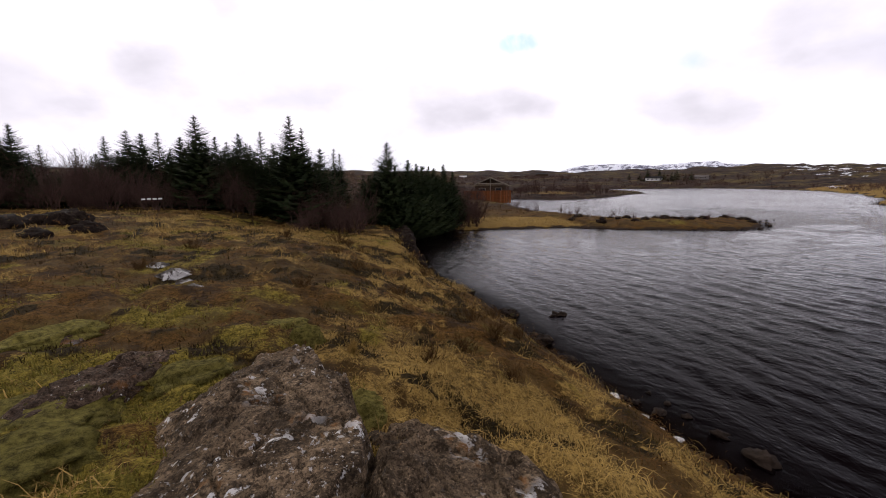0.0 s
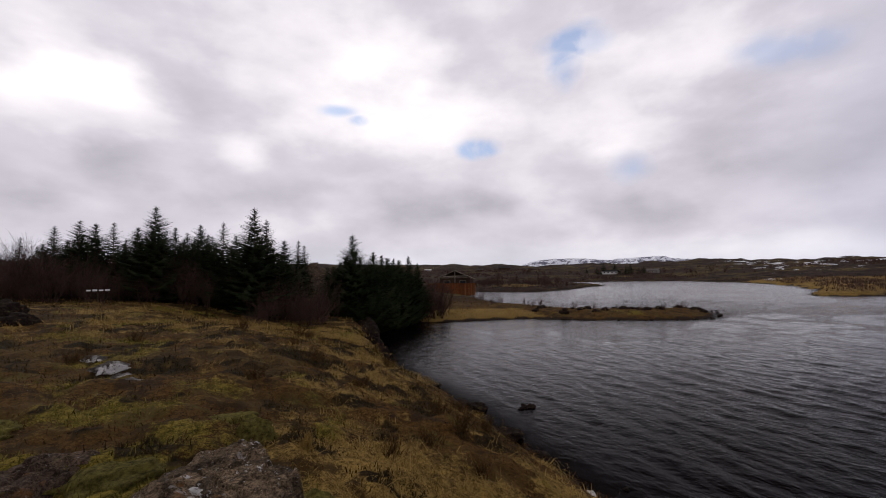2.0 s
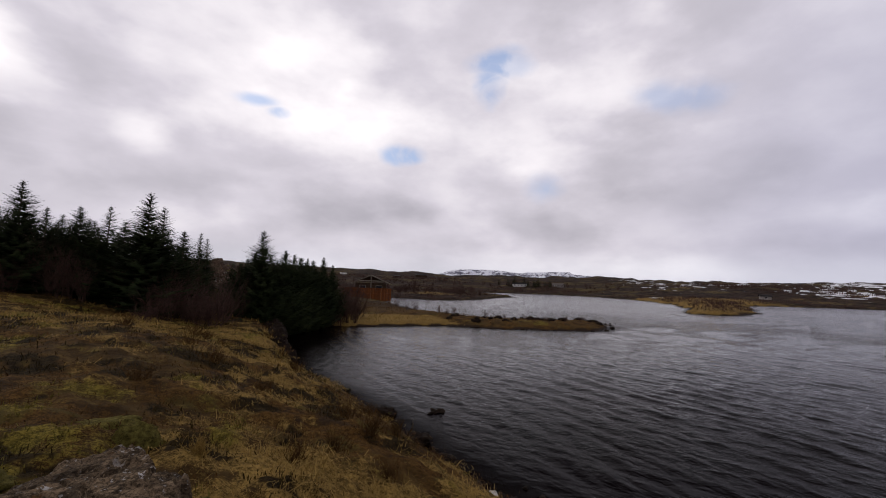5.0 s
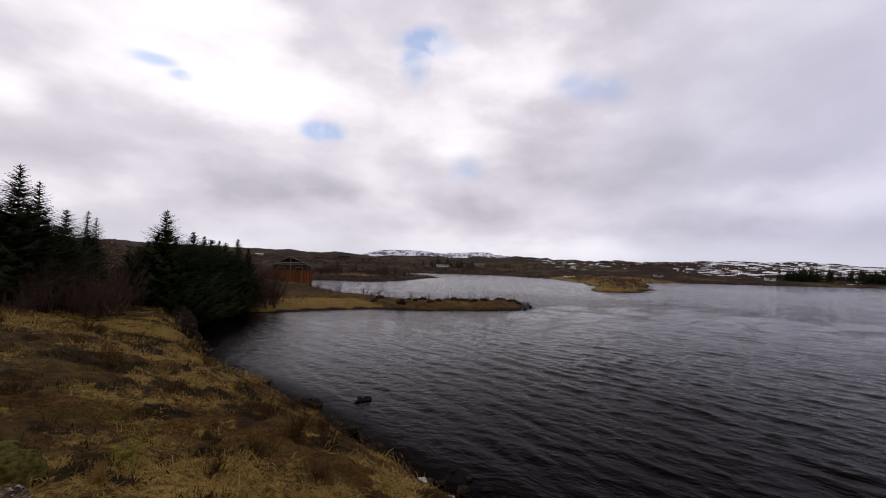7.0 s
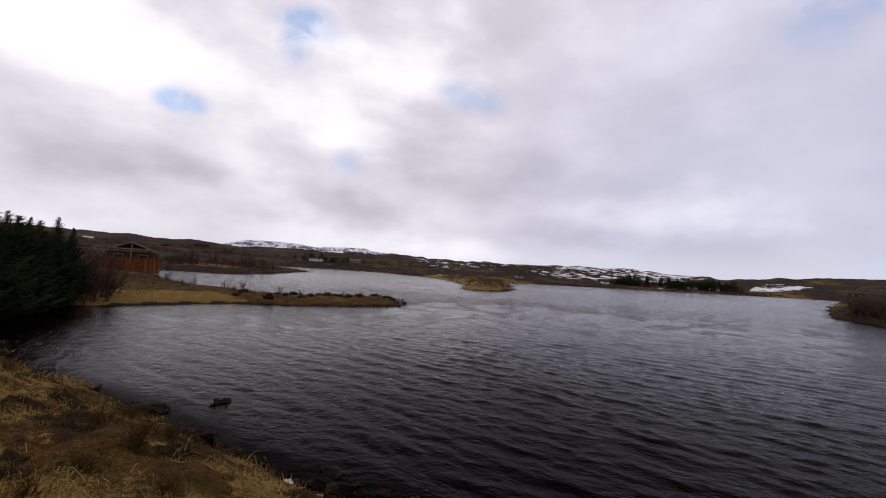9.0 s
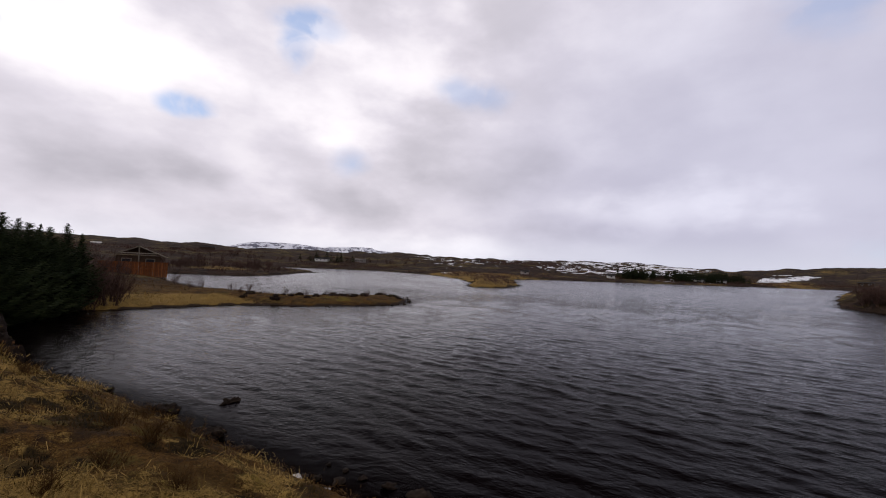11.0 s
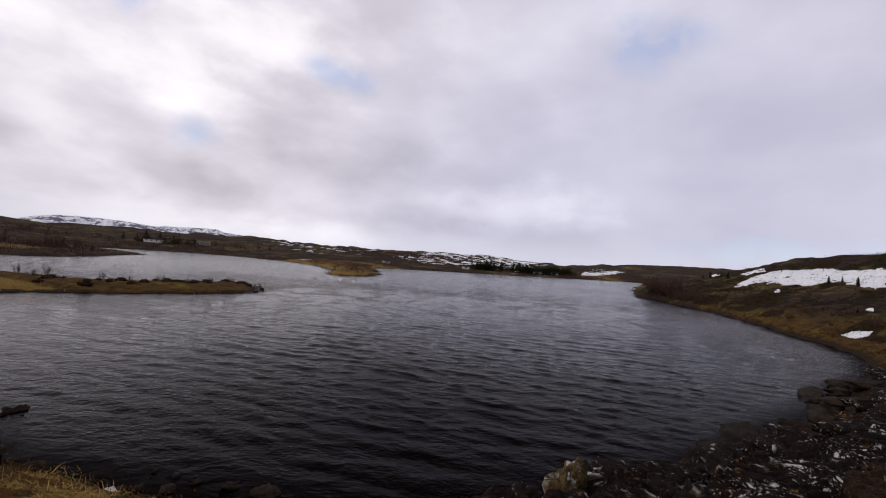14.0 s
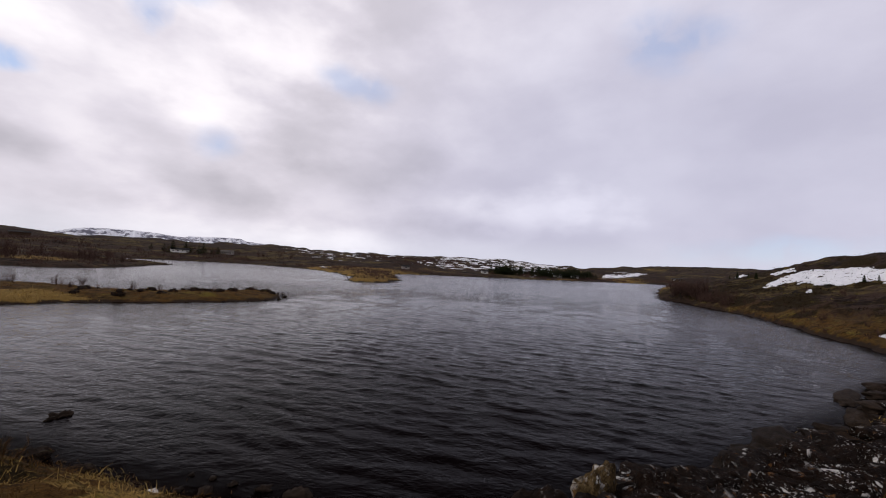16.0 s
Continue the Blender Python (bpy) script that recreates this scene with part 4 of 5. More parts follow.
def outcrop(label, a, b, half, rise, seed, mat, steep=0.16, gentle=0.5):
    """Bedrock breaking through the turf from a to b: pitted top, one steep flank, the other running out under moss."""
    a, b = np.array(a), np.array(b)
    along = (b - a) / np.linalg.norm(b - a)
    across = np.array([along[1], -along[0]])
    length = float(np.linalg.norm(b - a))
    u = np.arange(-0.12 * length, 1.12 * length, 0.018)
    v = np.arange(-1.2 * half, 1.2 * half, 0.018)
    U, V = np.meshgrid(u, v, indexing="ij")
    x, y = a[0] + U * along[0] + V * across[0], a[1] + U * along[1] + V * across[1]
    wob = 0.30 * ripple(x, y, 0.8, seed, 3) + 0.12 * ripple(x, y, 0.22, seed + 1, 2)
    e = 1 - (np.abs(2 * U / length - 1) ** 2.4 + np.abs(V / half) ** 2.2) ** 0.45 + wob
    right = smooth(V / half, -0.35, 0.45)
    prof = smooth(e, 0.0, gentle) * (1 - right) + smooth(e, 0.0, steep) * right
    ground_z = land(x.ravel(), y.ravel())[0].reshape(x.shape)
    za, zb = height(*a), height(*b)
    plane = za + (zb - za) * np.clip(U / length, 0, 1) + rise
    blocks = 0.10 * np.round(1.6 * ripple(x, y, 0.9, seed + 2, 2) + 0.4 * ripple(x, y, 0.15, seed + 3, 2)) * 0.5
    pits = 0.030 * smooth(ripple(x, y, 0.10, seed + 4, 2), 0.12, 0.5) + 0.020 * smooth(ripple(x, y, 0.045, seed + 5, 2), 0.1, 0.5)
    cracks = 0.05 * (1 - smooth(np.abs(ripple(x, y, 0.8, seed + 6, 3)), 0.0, 0.035))
    top = plane + 0.07 * ripple(x, y, 0.8, seed + 7, 3) + blocks * 0.6 + 0.022 * ripple(x, y, 0.16, seed + 8, 3) - pits - cracks
    z = (ground_z - 0.10) * (1 - prof) + top * prof
    n, m = U.shape
    i, j = np.meshgrid(np.arange(n - 1), np.arange(m - 1), indexing="ij")
    q = (i * m + j).ravel()
    keep = (prof[:-1, :-1] > 0.002).ravel()
    verts = np.stack([x.ravel(), y.ravel(), z.ravel()], 1)
    faces = np.stack([q, q + m, q + m + 1, q + 1], 1)[keep]
    used, index = np.unique(faces, return_inverse=True)
    centre = verts[used].mean(0)
    ob = mesh_object("rock_outcrop", verts[used] - centre, index.reshape(-1, 4), mat)
    ob.location = centre
    return tagged(ob, label, "rock")


outcrop(OUTCROP, (-0.55, 0.75), (-2.22, 4.55), 0.84, 0.13, 401, M_ROCK, 0.16, 0.85)
outcrop("low rounded lichen rock beside the large outcrop", (-0.62, 2.30), (0.86, 2.22), 0.70, 0.36, 421, M_ROCK, 0.3, 0.4)
outcrop("flat broken rock flush with the mossy tundra", (-3.35, 2.85), (-2.85, 4.30), 0.42, 0.05, 441, M_MOSSROCK, 0.3, 0.5)
outcrop("flat broken rock flush with the mossy tundra", (-5.3, 4.4), (-3.9, 4.85), 0.30, 0.04, 461, M_MOSSROCK, 0.3, 0.5)
rock("rock_outcrop", "small dark lichen rock in the moss", "rock", -0.33, 3.12, (0.34, 0.22, 0.24), 20, 3, M_ROCK, -0.06, detail=5)
for k, (x, y, s) in enumerate([(-6.4, 9.3, 0.26), (-5.2, 8.0, 0.24), (-4.75, 7.6, 0.13), (-4.4, 7.25, 0.19)]):
    rock("lichen_boulder", "boulder capped with chalk-white lichen on the tundra", "rock", x, y, (s * 1.25, s * 0.8, s * 0.62), 30 * k, 20 + k, M_WHITEROCK, -0.05, "white lichen boulders", 4)
for k, (az, d, s, h) in enumerate([(-41.6, 19.5, 0.75, 0.42), (-43.3, 20, 0.8, 0.4), (-40.0, 17.5, 0.5, 0.3), (-46.5, 19, 0.9, 0.45), (-44.0, 17, 0.5, 0.25)]):
    x, y = bearing(az, d)
    rock("boulder", "dark heath-grown boulder below the wood", "rock", x, y, (s, s * 0.7, h), 40 * k, 30 + k, M_DARKROCK, 0.0, "boulders below the wood", 4)
for k, (az, d, s, h) in enumerate([(-12.4, 55, 1.7, 2.6), (-11.3, 55, 2.2, 2.0), (-10.6, 52, 1.8, 1.2), (-13.4, 56, 2.0, 2.0), (-11.9, 50, 1.6, 0.8)]):
    x, y = bearing(az, d)
    rock("hill_rock", "grey rocky knob behind the trees", "rock", x, y, (s, s * 0.8, h), 40 * k, 34 + k, M_MOSSROCK, 0.2, "hill rocks", 4)
# the bluff at the cove and mounds along the grass bank
for k, (x, y, s, h) in enumerate([(-2.35, 27.2, 0.75, 0.95), (-2.15, 25.0, 0.7, 0.9), (-2.75, 29.2, 0.8, 0.95), (-1.85, 22.9, 0.55, 0.6), (-1.3, 20.6, 0.45, 0.4), (-3.4, 31.2, 0.7, 0.9)]):
    rock("bluff_rock", "dark steep rock of the bank above the cove", "rock", x, y, (s * 0.75, s, h), 25 * k, 40 + k, M_DARKROCK, 0.0, "bank rocks", 4, z=0.25, ledge=0.5)
for k, (x, y, s) in enumerate([(1.95, 12.5, 0.24), (2.42, 10.3, 0.22), (0.85, 15.2, 0.2), (2.75, 9.0, 0.16), (-0.2, 17.0, 0.2)]):
    rock("bank_mound", "dark eroded turf mound at the water's edge", "turf mound", x, y, (s * 1.2, s * 1.3, s * 0.6), 25 * k, 50 + k, M_DARKROCK, 0.0, "turf mounds", 4, z=0.06, rough=0.6, ledge=0.3)
rock("water_rock", "dark jagged rock standing out of the lake", "rock", 3.5, 12.5, (0.20, 0.13, 0.11), 10, 63, M_STONE, 0.0, detail=4, z=-0.02, rough=0.9, ledge=0.2)
stones = random.Random(12)
for k, (x, y, s) in enumerate([(2.75, 8.1, 0.17), (3.05, 7.9, 0.09), (3.75, 6.9, 0.10), (4.05, 7.2, 0.05), (4.15, 6.75, 0.06), (4.35, 6.2, 0.09), (3.9, 7.6, 0.04), (4.55, 5.6, 0.16), (2.6, 9.2, 0.1), (3.3, 7.4, 0.07), (3.5, 7.25, 0.06), (30.2, 41.2, 0.14), (31.3, 41.6, 0.11), (32.2, 42.0, 0.10), (33.2, 42.3, 0.09), (30.6, 39.8, 0.13), (28.6, 36.9, 0.2), (26.2, 34.7, 0.16), (24.4, 34.3, 0.18), (22.6, 34.2, 0.14), (20.6, 34.6, 0.15), (18.2, 35.4, 0.13)]):
    rock("shore_stone", "dark wet stone in the shallow water", "stone", x, y, (s * 1.3, s, s * 0.75), stones.uniform(0, 360), 70 + k, M_STONE, 0.0, "shore stones", 3, z=0.0, rough=0.5)
for k, (x, y, s) in enumerate([(3.05, 7.15, 0.07), (3.2, 6.95, 0.055), (3.32, 6.6, 0.06), (3.48, 6.35, 0.05), (3.62, 6.1, 0.08), (3.85, 5.75, 0.06), (3.95, 5.6, 0.07), (4.1, 5.3, 0.06), (4.3, 5.0, 0.05), (4.6, 4.6, 0.06)]):
    rock("pale_stone", "pale lichen-whitened stone on the grass edge", "stone", x, y, (s * 1.5, s, s * 0.6), stones.uniform(0, 360), 90 + k, M_PALE, 0.02, "pale stones", 2)

# turf lumps and rubble along the low spit
for k in range(30):
    t = (k + stones.random()) / 30
    x, y = 12.5 + 17.5 * t, 38.6 + 1.8 * t + (1 - t) * stones.uniform(-0.5, 9.0) + t * stones.uniform(-2.4, 1.2)
    s = stones.choice((0.14, 0.2, 0.28, 0.36))
    if inland(np.array([x]), np.array([y]))[0] > 0.15:
        rock("spit_mound", "dark turf-grown lump on the low spit", "turf mound", x, y, (s * 1.7, s * 1.2, s * 0.8), stones.uniform(0, 360), 130 + k, M_DARKROCK, 0.0, "spit mounds", 3, rough=0.5)

# the rough lava shore east of the knoll
rock("shore_block", "upright ochre and grey block of lichen rock", "rock", 5.75, 1.1, (0.30, 0.34, 0.48), 20, 101, M_OCHREROCK, 0.08, detail=5, rough=0.5, ledge=0.35)
rock("shore_block", "dark fractured lava block on the shore", "rock", 4.95, 1.5, (0.34, 0.3, 0.34), 50, 102, M_LAVA, 0.0, detail=5)
rock("shore_block", "dark fractured lava block on the shore", "rock", 4.5, 2.1, (0.3, 0.34, 0.26), 80, 103, M_LAVA, 0.0, detail=5)
rock("shore_block", "dark fractured lava block on the shore", "rock", 6.0, 0.45, (0.42, 0.34, 0.36), 10, 104, M_LAVA, 0.0, detail=5)
SLAB = "broad lava slab speckled with white lichen"
outcrop(SLAB, (3.3, -0.2), (5.7, -1.9), 0.62, 0.16, 501, M_LAVA, 0.25, 0.3)
outcrop(SLAB, (5.7, -0.5), (8.2, -2.2), 0.60, 0.20, 521, M_LAVA, 0.25, 0.3)
outcrop(SLAB, (8.0, -2.2), (10.6, -3.9), 0.60, 0.22, 541, M_LAVA, 0.25, 0.3)
outcrop(SLAB, (4.3, 0.6), (6.4, -0.3), 0.50, 0.16, 561, M_LAVA, 0.25, 0.3)
rock("shore_slab", "long dark lava ledge reaching into the lake", "rock", 20.6, -4.5, (1.5, 0.35, 0.2), -15, 108, M_STONE, 0.0, detail=4, z=-0.03)
east_rocks = random.Random(31)
placed = 0
while placed < 290:
    x, y = 3.4 + 24 * east_rocks.random() ** 1.5, east_rocks.uniform(-9, 2.8)
    sd = float(inland(np.array([x]), np.array([y]))[0])
    if not 0.05 < sd < 6.2 or x < 4.2 and y < -1.2:
        continue
    if min(math.hypot(x - px, y - py) for px, py in ((5.75, 1.1), (7.05, -2.9), (11.4, -5.4), (9.4, -4.6))) < 0.75:
        continue
    s = east_rocks.choice((0.10, 0.13, 0.17, 0.24, 0.34, 0.42)) * east_rocks.uniform(0.7, 1.15) * (1 + x * 0.03)
    stone_kind = M_STONE if sd < 0.7 else M_LAVA
    rock("lava_stone", "broken lava stone with lichen on the rough shore", "stone", x, y, (s * 1.8, s * 0.85, s * (0.5 if x < 12 else 0.36)), -24 + east_rocks.gauss(0, 24), 200 + placed, stone_kind, -0.03 if x < 9 else 0.0, "lava stones", 4 if x < 11 else 3, rough=0.55, ledge=0.6)
    placed += 1

# ---- cushions of moss ----
M_CUSHION = mottled("moss_cushion", (0.032, 0.027, 0.006), (0.32, 0.27, 0.066), 16.0, 0.95, 1.0, 0.08, 0.15)


def cushion(x, y, rx, ry, h, seed, label="soft yellow-green moss cushion on the rock"):
    """A domed pad of moss, lumpy, with a tight rough nap."""
    rnd = random.Random(seed)
    bm = bmesh.new()
    bmesh.ops.create_icosphere(bm, subdivisions=4, radius=1.0)
    off = Vector((seed * 3.3, seed, 0))
    for v in bm.verts:
        n = v.co.normalized()
        k = 1 + 0.34 * noise.noise(n * 2.4 + off) + 0.14 * noise.noise(n * 7 + off)
        v.co = Vector((n.x * rx * k, n.y * ry * k, n.z * h * (k + 0.1 * noise.noise(n * 5 + off))))
    for f in bm.faces:
        f.smooth = True
    me = bpy.data.meshes.new("moss_cushion")
    bm.to_mesh(me)
    bm.free()
    me.materials.append(M_CUSHION)
    ob = tagged(new("moss_cushion", me), label, "moss", "moss cushions")
    ob.matrix_basis = pose(x, y, height(x, y) - h * 0.45, 0, 0, rnd.uniform(0, 360))
    return ob


for k, (x, y, rx, ry, h) in enumerate([(-2.75, 2.35, 0.50, 0.42, 0.13), (-3.2, 3.15, 0.7, 0.45, 0.11), (-2.5, 3.9, 0.5, 0.4, 0.11), (-0.78, 3.55, 0.24, 0.4, 0.18), (0.42, 2.15, 0.34, 0.2, 0.34), (-4.6, 4.8, 0.6, 0.4, 0.14), (-2.1, 5.4, 0.4, 0.3, 0.14), (-1.7, 4.95, 0.3, 0.2, 0.3)]):
    cushion(x, y, rx, ry, h, 300 + k)
for k, (x, y, rx, ry, h) in enumerate([(7.05, -2.9, 0.80, 0.45, 0.42), (11.4, -5.4, 1.1, 0.6, 0.45), (9.4, -4.6, 0.55, 0.35, 0.35), (12.9, -6.6, 0.9, 0.4, 0.3), (6.2, 0.9, 0.3, 0.2, 0.15)]):
    cushion(x, y, rx, ry, h, 320 + k, "yellow-green moss pad among dark lava stones")

# ---- grass, moss shoots and heather: too many to count ----


def blades(name, label, category, mat, count, per, reach, length, width, spread, lean, choose, seed):
    """Loose blades in tufts on the ground, each a bent tapering strip; choose() weighs where tufts grow."""
    rng = np.random.default_rng(seed)
    az = np.radians(rng.uniform(-58, 122, count))
    r = np.where(rng.uniform(0, 1, count) < 0.5, np.sqrt(rng.uniform(reach[0] ** 2, reach[1] ** 2, count)), np.exp(rng.uniform(math.log(reach[0]), math.log(reach[1]), count)))
    x, y = r * np.sin(az), r * np.cos(az)
    z, sd = land(x, y)
    keep = rng.uniform(0, 1, count) < choose(x, y, z, sd)
    x, y, z, r = x[keep], y[keep], z[keep], r[keep]
    n = len(x)
    cx, cy, cz, cr = (np.repeat(q, per) for q in (x, y, z, r))
    m = n * per
    far_scale = 1 + cr / 14.0
    bx, by = cx + rng.normal(0, spread, m) * far_scale, cy + rng.normal(0, spread, m) * far_scale
    w = rng.uniform(0, 2 * np.pi, m)
    ln = rng.uniform(length[0], length[1], m) * np.repeat(rng.uniform(0.6, 1.3, n), per) * np.sqrt(far_scale)
    tilt = np.abs(rng.normal(lean, 0.35, m))
    wind = np.repeat(rng.uniform(0, 2 * np.pi, n), per)
    dx, dy = np.cos(w) * 0.6 + np.cos(wind) * 0.5, np.sin(w) * 0.6 + np.sin(wind) * 0.5
    half = width * far_scale * rng.uniform(0.6, 1.4, m)
    px, py = -np.sin(w) * half, np.cos(w) * half
    st, ct = np.sin(tilt), np.cos(tilt)
    st2, ct2 = np.sin(np.minimum(tilt * 1.9, 1.9)), np.cos(np.minimum(tilt * 1.9, 1.9))
    base = np.stack([bx, by, cz - 0.02], 1)
    mid = base + np.stack([dx * st * ln * 0.55, dy * st * ln * 0.55, ct * ln * 0.55], 1)
    tip = mid + np.stack([dx * st2 * ln * 0.45, dy * st2 * ln * 0.45, ct2 * ln * 0.45], 1)
    side = np.stack([px, py, np.zeros(m)], 1)
    verts = np.stack([base - side, base + side, mid + side * 0.7, mid - side * 0.7, tip], 1).reshape(-1, 3)
    k = np.arange(m) * 5
    faces = np.stack([k, k + 1, k + 2, k + 3], 1).tolist() + np.stack([k + 3, k + 2, k + 4], 1).tolist()
    return tagged(mesh_object(name, verts, faces, mat, False), label, category, kind="stuff")


def by_straw(x, y, z, sd):
    straw, moss, rock_, wet, snow = covers(x, y, z, sd)
    return np.where(sd > 0.12, smooth(straw, 0.30, 0.75) * (1 - smooth(rock_, 0.4, 0.6)) * (1 - 0.6 * smooth(moss, 0.5, 0.8)) * (1 - 0.85 * mats(x, y)), 0)


def by_moss(x, y, z, sd):
    straw, moss, rock_, wet, snow = covers(x, y, z, sd)
    return np.where(sd > 0.3, smooth(moss, 0.35, 0.7) * (1 - smooth(rock_, 0.4, 0.6)) * (1 - 0.7 * mats(x, y)), 0)


def by_heath(x, y, z, sd):
    straw, moss, rock_, wet, snow = covers(x, y, z, sd)
    return np.where(sd > 0.2, (1 - smooth(straw, 0.3, 0.6)) * (1 - 0.8 * smooth(moss, 0.4, 0.7)) * (1 - 0.7 * smooth(rock_, 0.4, 0.6)) * (1 - 0.7 * mats(x, y)), 0)


blades("grass", "straw-yellow wind-bent dry grass on the bank", "grass", M_GRASS, 40000, 13, (1.5, 20), (0.06, 0.20), 0.0030, 0.07, 1.2, by_straw, 1)
blades("grass", "straw-yellow dry grass farther off", "grass", M_GRASS, 16000, 8, (14, 50), (0.06, 0.17), 0.005, 0.10, 0.9, by_straw, 2)
blades("moss_shoots", "short olive-green moss shoots", "moss", M_SEDGE, 40000, 9, (1.5, 18), (0.02, 0.07), 0.004, 0.05, 0.5, by_moss, 3)
blades("heather", "low dark brown heather twigs over the tundra", "heather", M_HEATHER, 42000, 12, (1.5, 34), (0.035, 0.10), 0.0032, 0.08, 1.25, by_heath, 4)
blades("crowberry", "dark green-brown crowberry mats between the straw", "heather", M_CROWBERRY, 42000, 10, (1.5, 26), (0.03, 0.09), 0.0042, 0.06, 0.8, lambda x, y, z, sd: (sd > 0.5) * mats(x, y) * (1 - smooth(covers(x, y, z, sd)[2], 0.4, 0.6)), 12)
blades("heather", "dark heather and sedge along the low spit", "heather", M_HEATHER, 16000, 8, (34, 100), (0.05, 0.14), 0.006, 0.16, 0.95, lambda x, y, z, sd: 0.65 * by_heath(x, y, z, sd) * (x > -3) * (x < 34) * (y > 33), 6)
blades("heather", "brown heather and sedge on the snow-patched slope", "heather", M_SCRUB, 26000, 8, (22, 120), (0.03, 0.08), 0.004, 0.12, 0.9, lambda x, y, z, sd: (sd > 0.3) * (x > 18) * (y < 8) * 0.8, 7)
blades("grass", "dull straw grass on the snow-patched slope", "grass", M_GRASS, 6000, 8, (22, 120), (0.03, 0.08), 0.004, 0.12, 0.9, lambda x, y, z, sd: by_straw(x, y, z, sd) * (x > 18) * (y < 8), 8)
blades("slope_scrub", "dark heather bushes on the snow-patched slope", "scrub", M_SCRUB, 26000, 12, (22, 120), (0.07, 0.17), 0.006, 0.07, 1.15, lambda x, y, z, sd: (sd > 0.4) * (x > 20) * (y < 8) * (1 - smooth(np.hypot(x, y), 85, 105)) * slope_mats(x, y), 10)
blades("slope_scrub", "olive moss and sedge bushes near the eastern shore", "scrub", M_SEDGE, 12000, 10, (24, 110), (0.05, 0.12), 0.004, 0.035, 0.6, lambda x, y, z, sd: (sd > 0.3) * (sd < 16) * (x > 20) * (y < 8) * smooth(ripple(x, y, 3.0, 97, 4), 0.0, 0.3) * 0.8, 11)
blades("far_scrub", "brown leafless scrub over the far hills and banks", "scrub", M_TWIG, 26000, 9, (95, 430), (0.12, 0.38), 0.0045, 0.05, 0.35, lambda x, y, z, sd: (sd > 1.5) * (y > 12) * smooth(ripple(x, y, 30, 95, 4) + 0.35 * (1 - smooth(sd, 10, 45)), 0.05, 0.3), 9)
# the pale tussock on the knoll
tussock = bare_shrub("grass_tussock", "pale bleached grass tussock among moss", "", 0.24, 0.3, 26, 77, M_GRASS)
tussock["category"] = "grass tussock"
plant(tussock, -1.05, 4.65, 1.0, 0, 0.0, True)
# low shrubs on the tundra and at the water's edge
low = Stock([lambda: bare_shrub("dwarf_shrub", "dark leafless dwarf shrub in the tundra", "dwarf shrubs", 0.42, 0.8, 22, 81, M_HEATHER), lambda: bare_shrub("dwarf_shrub", "dark leafless dwarf shrub in the tundra", "dwarf shrubs", 0.36, 0.7, 24, 82, M_HEATHER)])
for k, (x, y, s) in enumerate([(-4.45, 18.0, 1.5), (-4.0, 17.6, 1.2), (-3.0, 15.5, 1.0), (-7.5, 19.5, 1.1), (0.9, 7.2, 1.2), (1.4, 7.9, 1.0), (0.6, 8.6, 1.1), (1.2, 10.2, 1.0), (0.3, 6.2, 0.9), (0.9, 5.4, 0.8), (-0.2, 5.2, 0.8), (-1.0, 9.0, 1.0), (-2.2, 10.5, 1.1), (-3.2, 12.5, 1.1), (-0.6, 13.2, 1.1), (-6.5, 9.0, 1.0), (-7.2, 12.0, 1.1), (-2.6, 7.6, 0.9), (-5.4, 14.5, 1.2), (3.45, 12.6, 0.5), (-2.3, 22.0, 1.2), (-1.4, 19.0, 1.1)]):
    low.plant(k, x, y, s, 57 * k, 0.0 if y != 12.6 else -0.1)

# ---- snow lying on the slopes ----


def inside(poly, u, v):
    odd = np.zeros(u.shape, bool)
    for (ax, ay), (bx, by) in zip(poly, poly[1:] + poly[:1]):
        if ay != by:
            odd ^= ((ay > v) != (by > v)) & (u < ax + (v - ay) * (bx - ax) / (by - ay))
    return odd


def islands(cells, least=20):
    """The separate patches of a grid of cells, the small crumbs left out."""
    left = set(zip(*(q.tolist() for q in np.nonzero(cells))))
    while left:
        heap = [left.pop()]
        patch = list(heap)
        while heap:
            i, j = heap.pop()
            for c in ((i + 1, j), (i - 1, j), (i, j + 1), (i, j - 1)):
                if c in left:
                    left.remove(c)
                    heap.append(c)
                    patch.append(c)
        if len(patch) >= least:
            one = np.zeros(cells.shape, bool)
            one[tuple(zip(*patch))] = True
            yield one


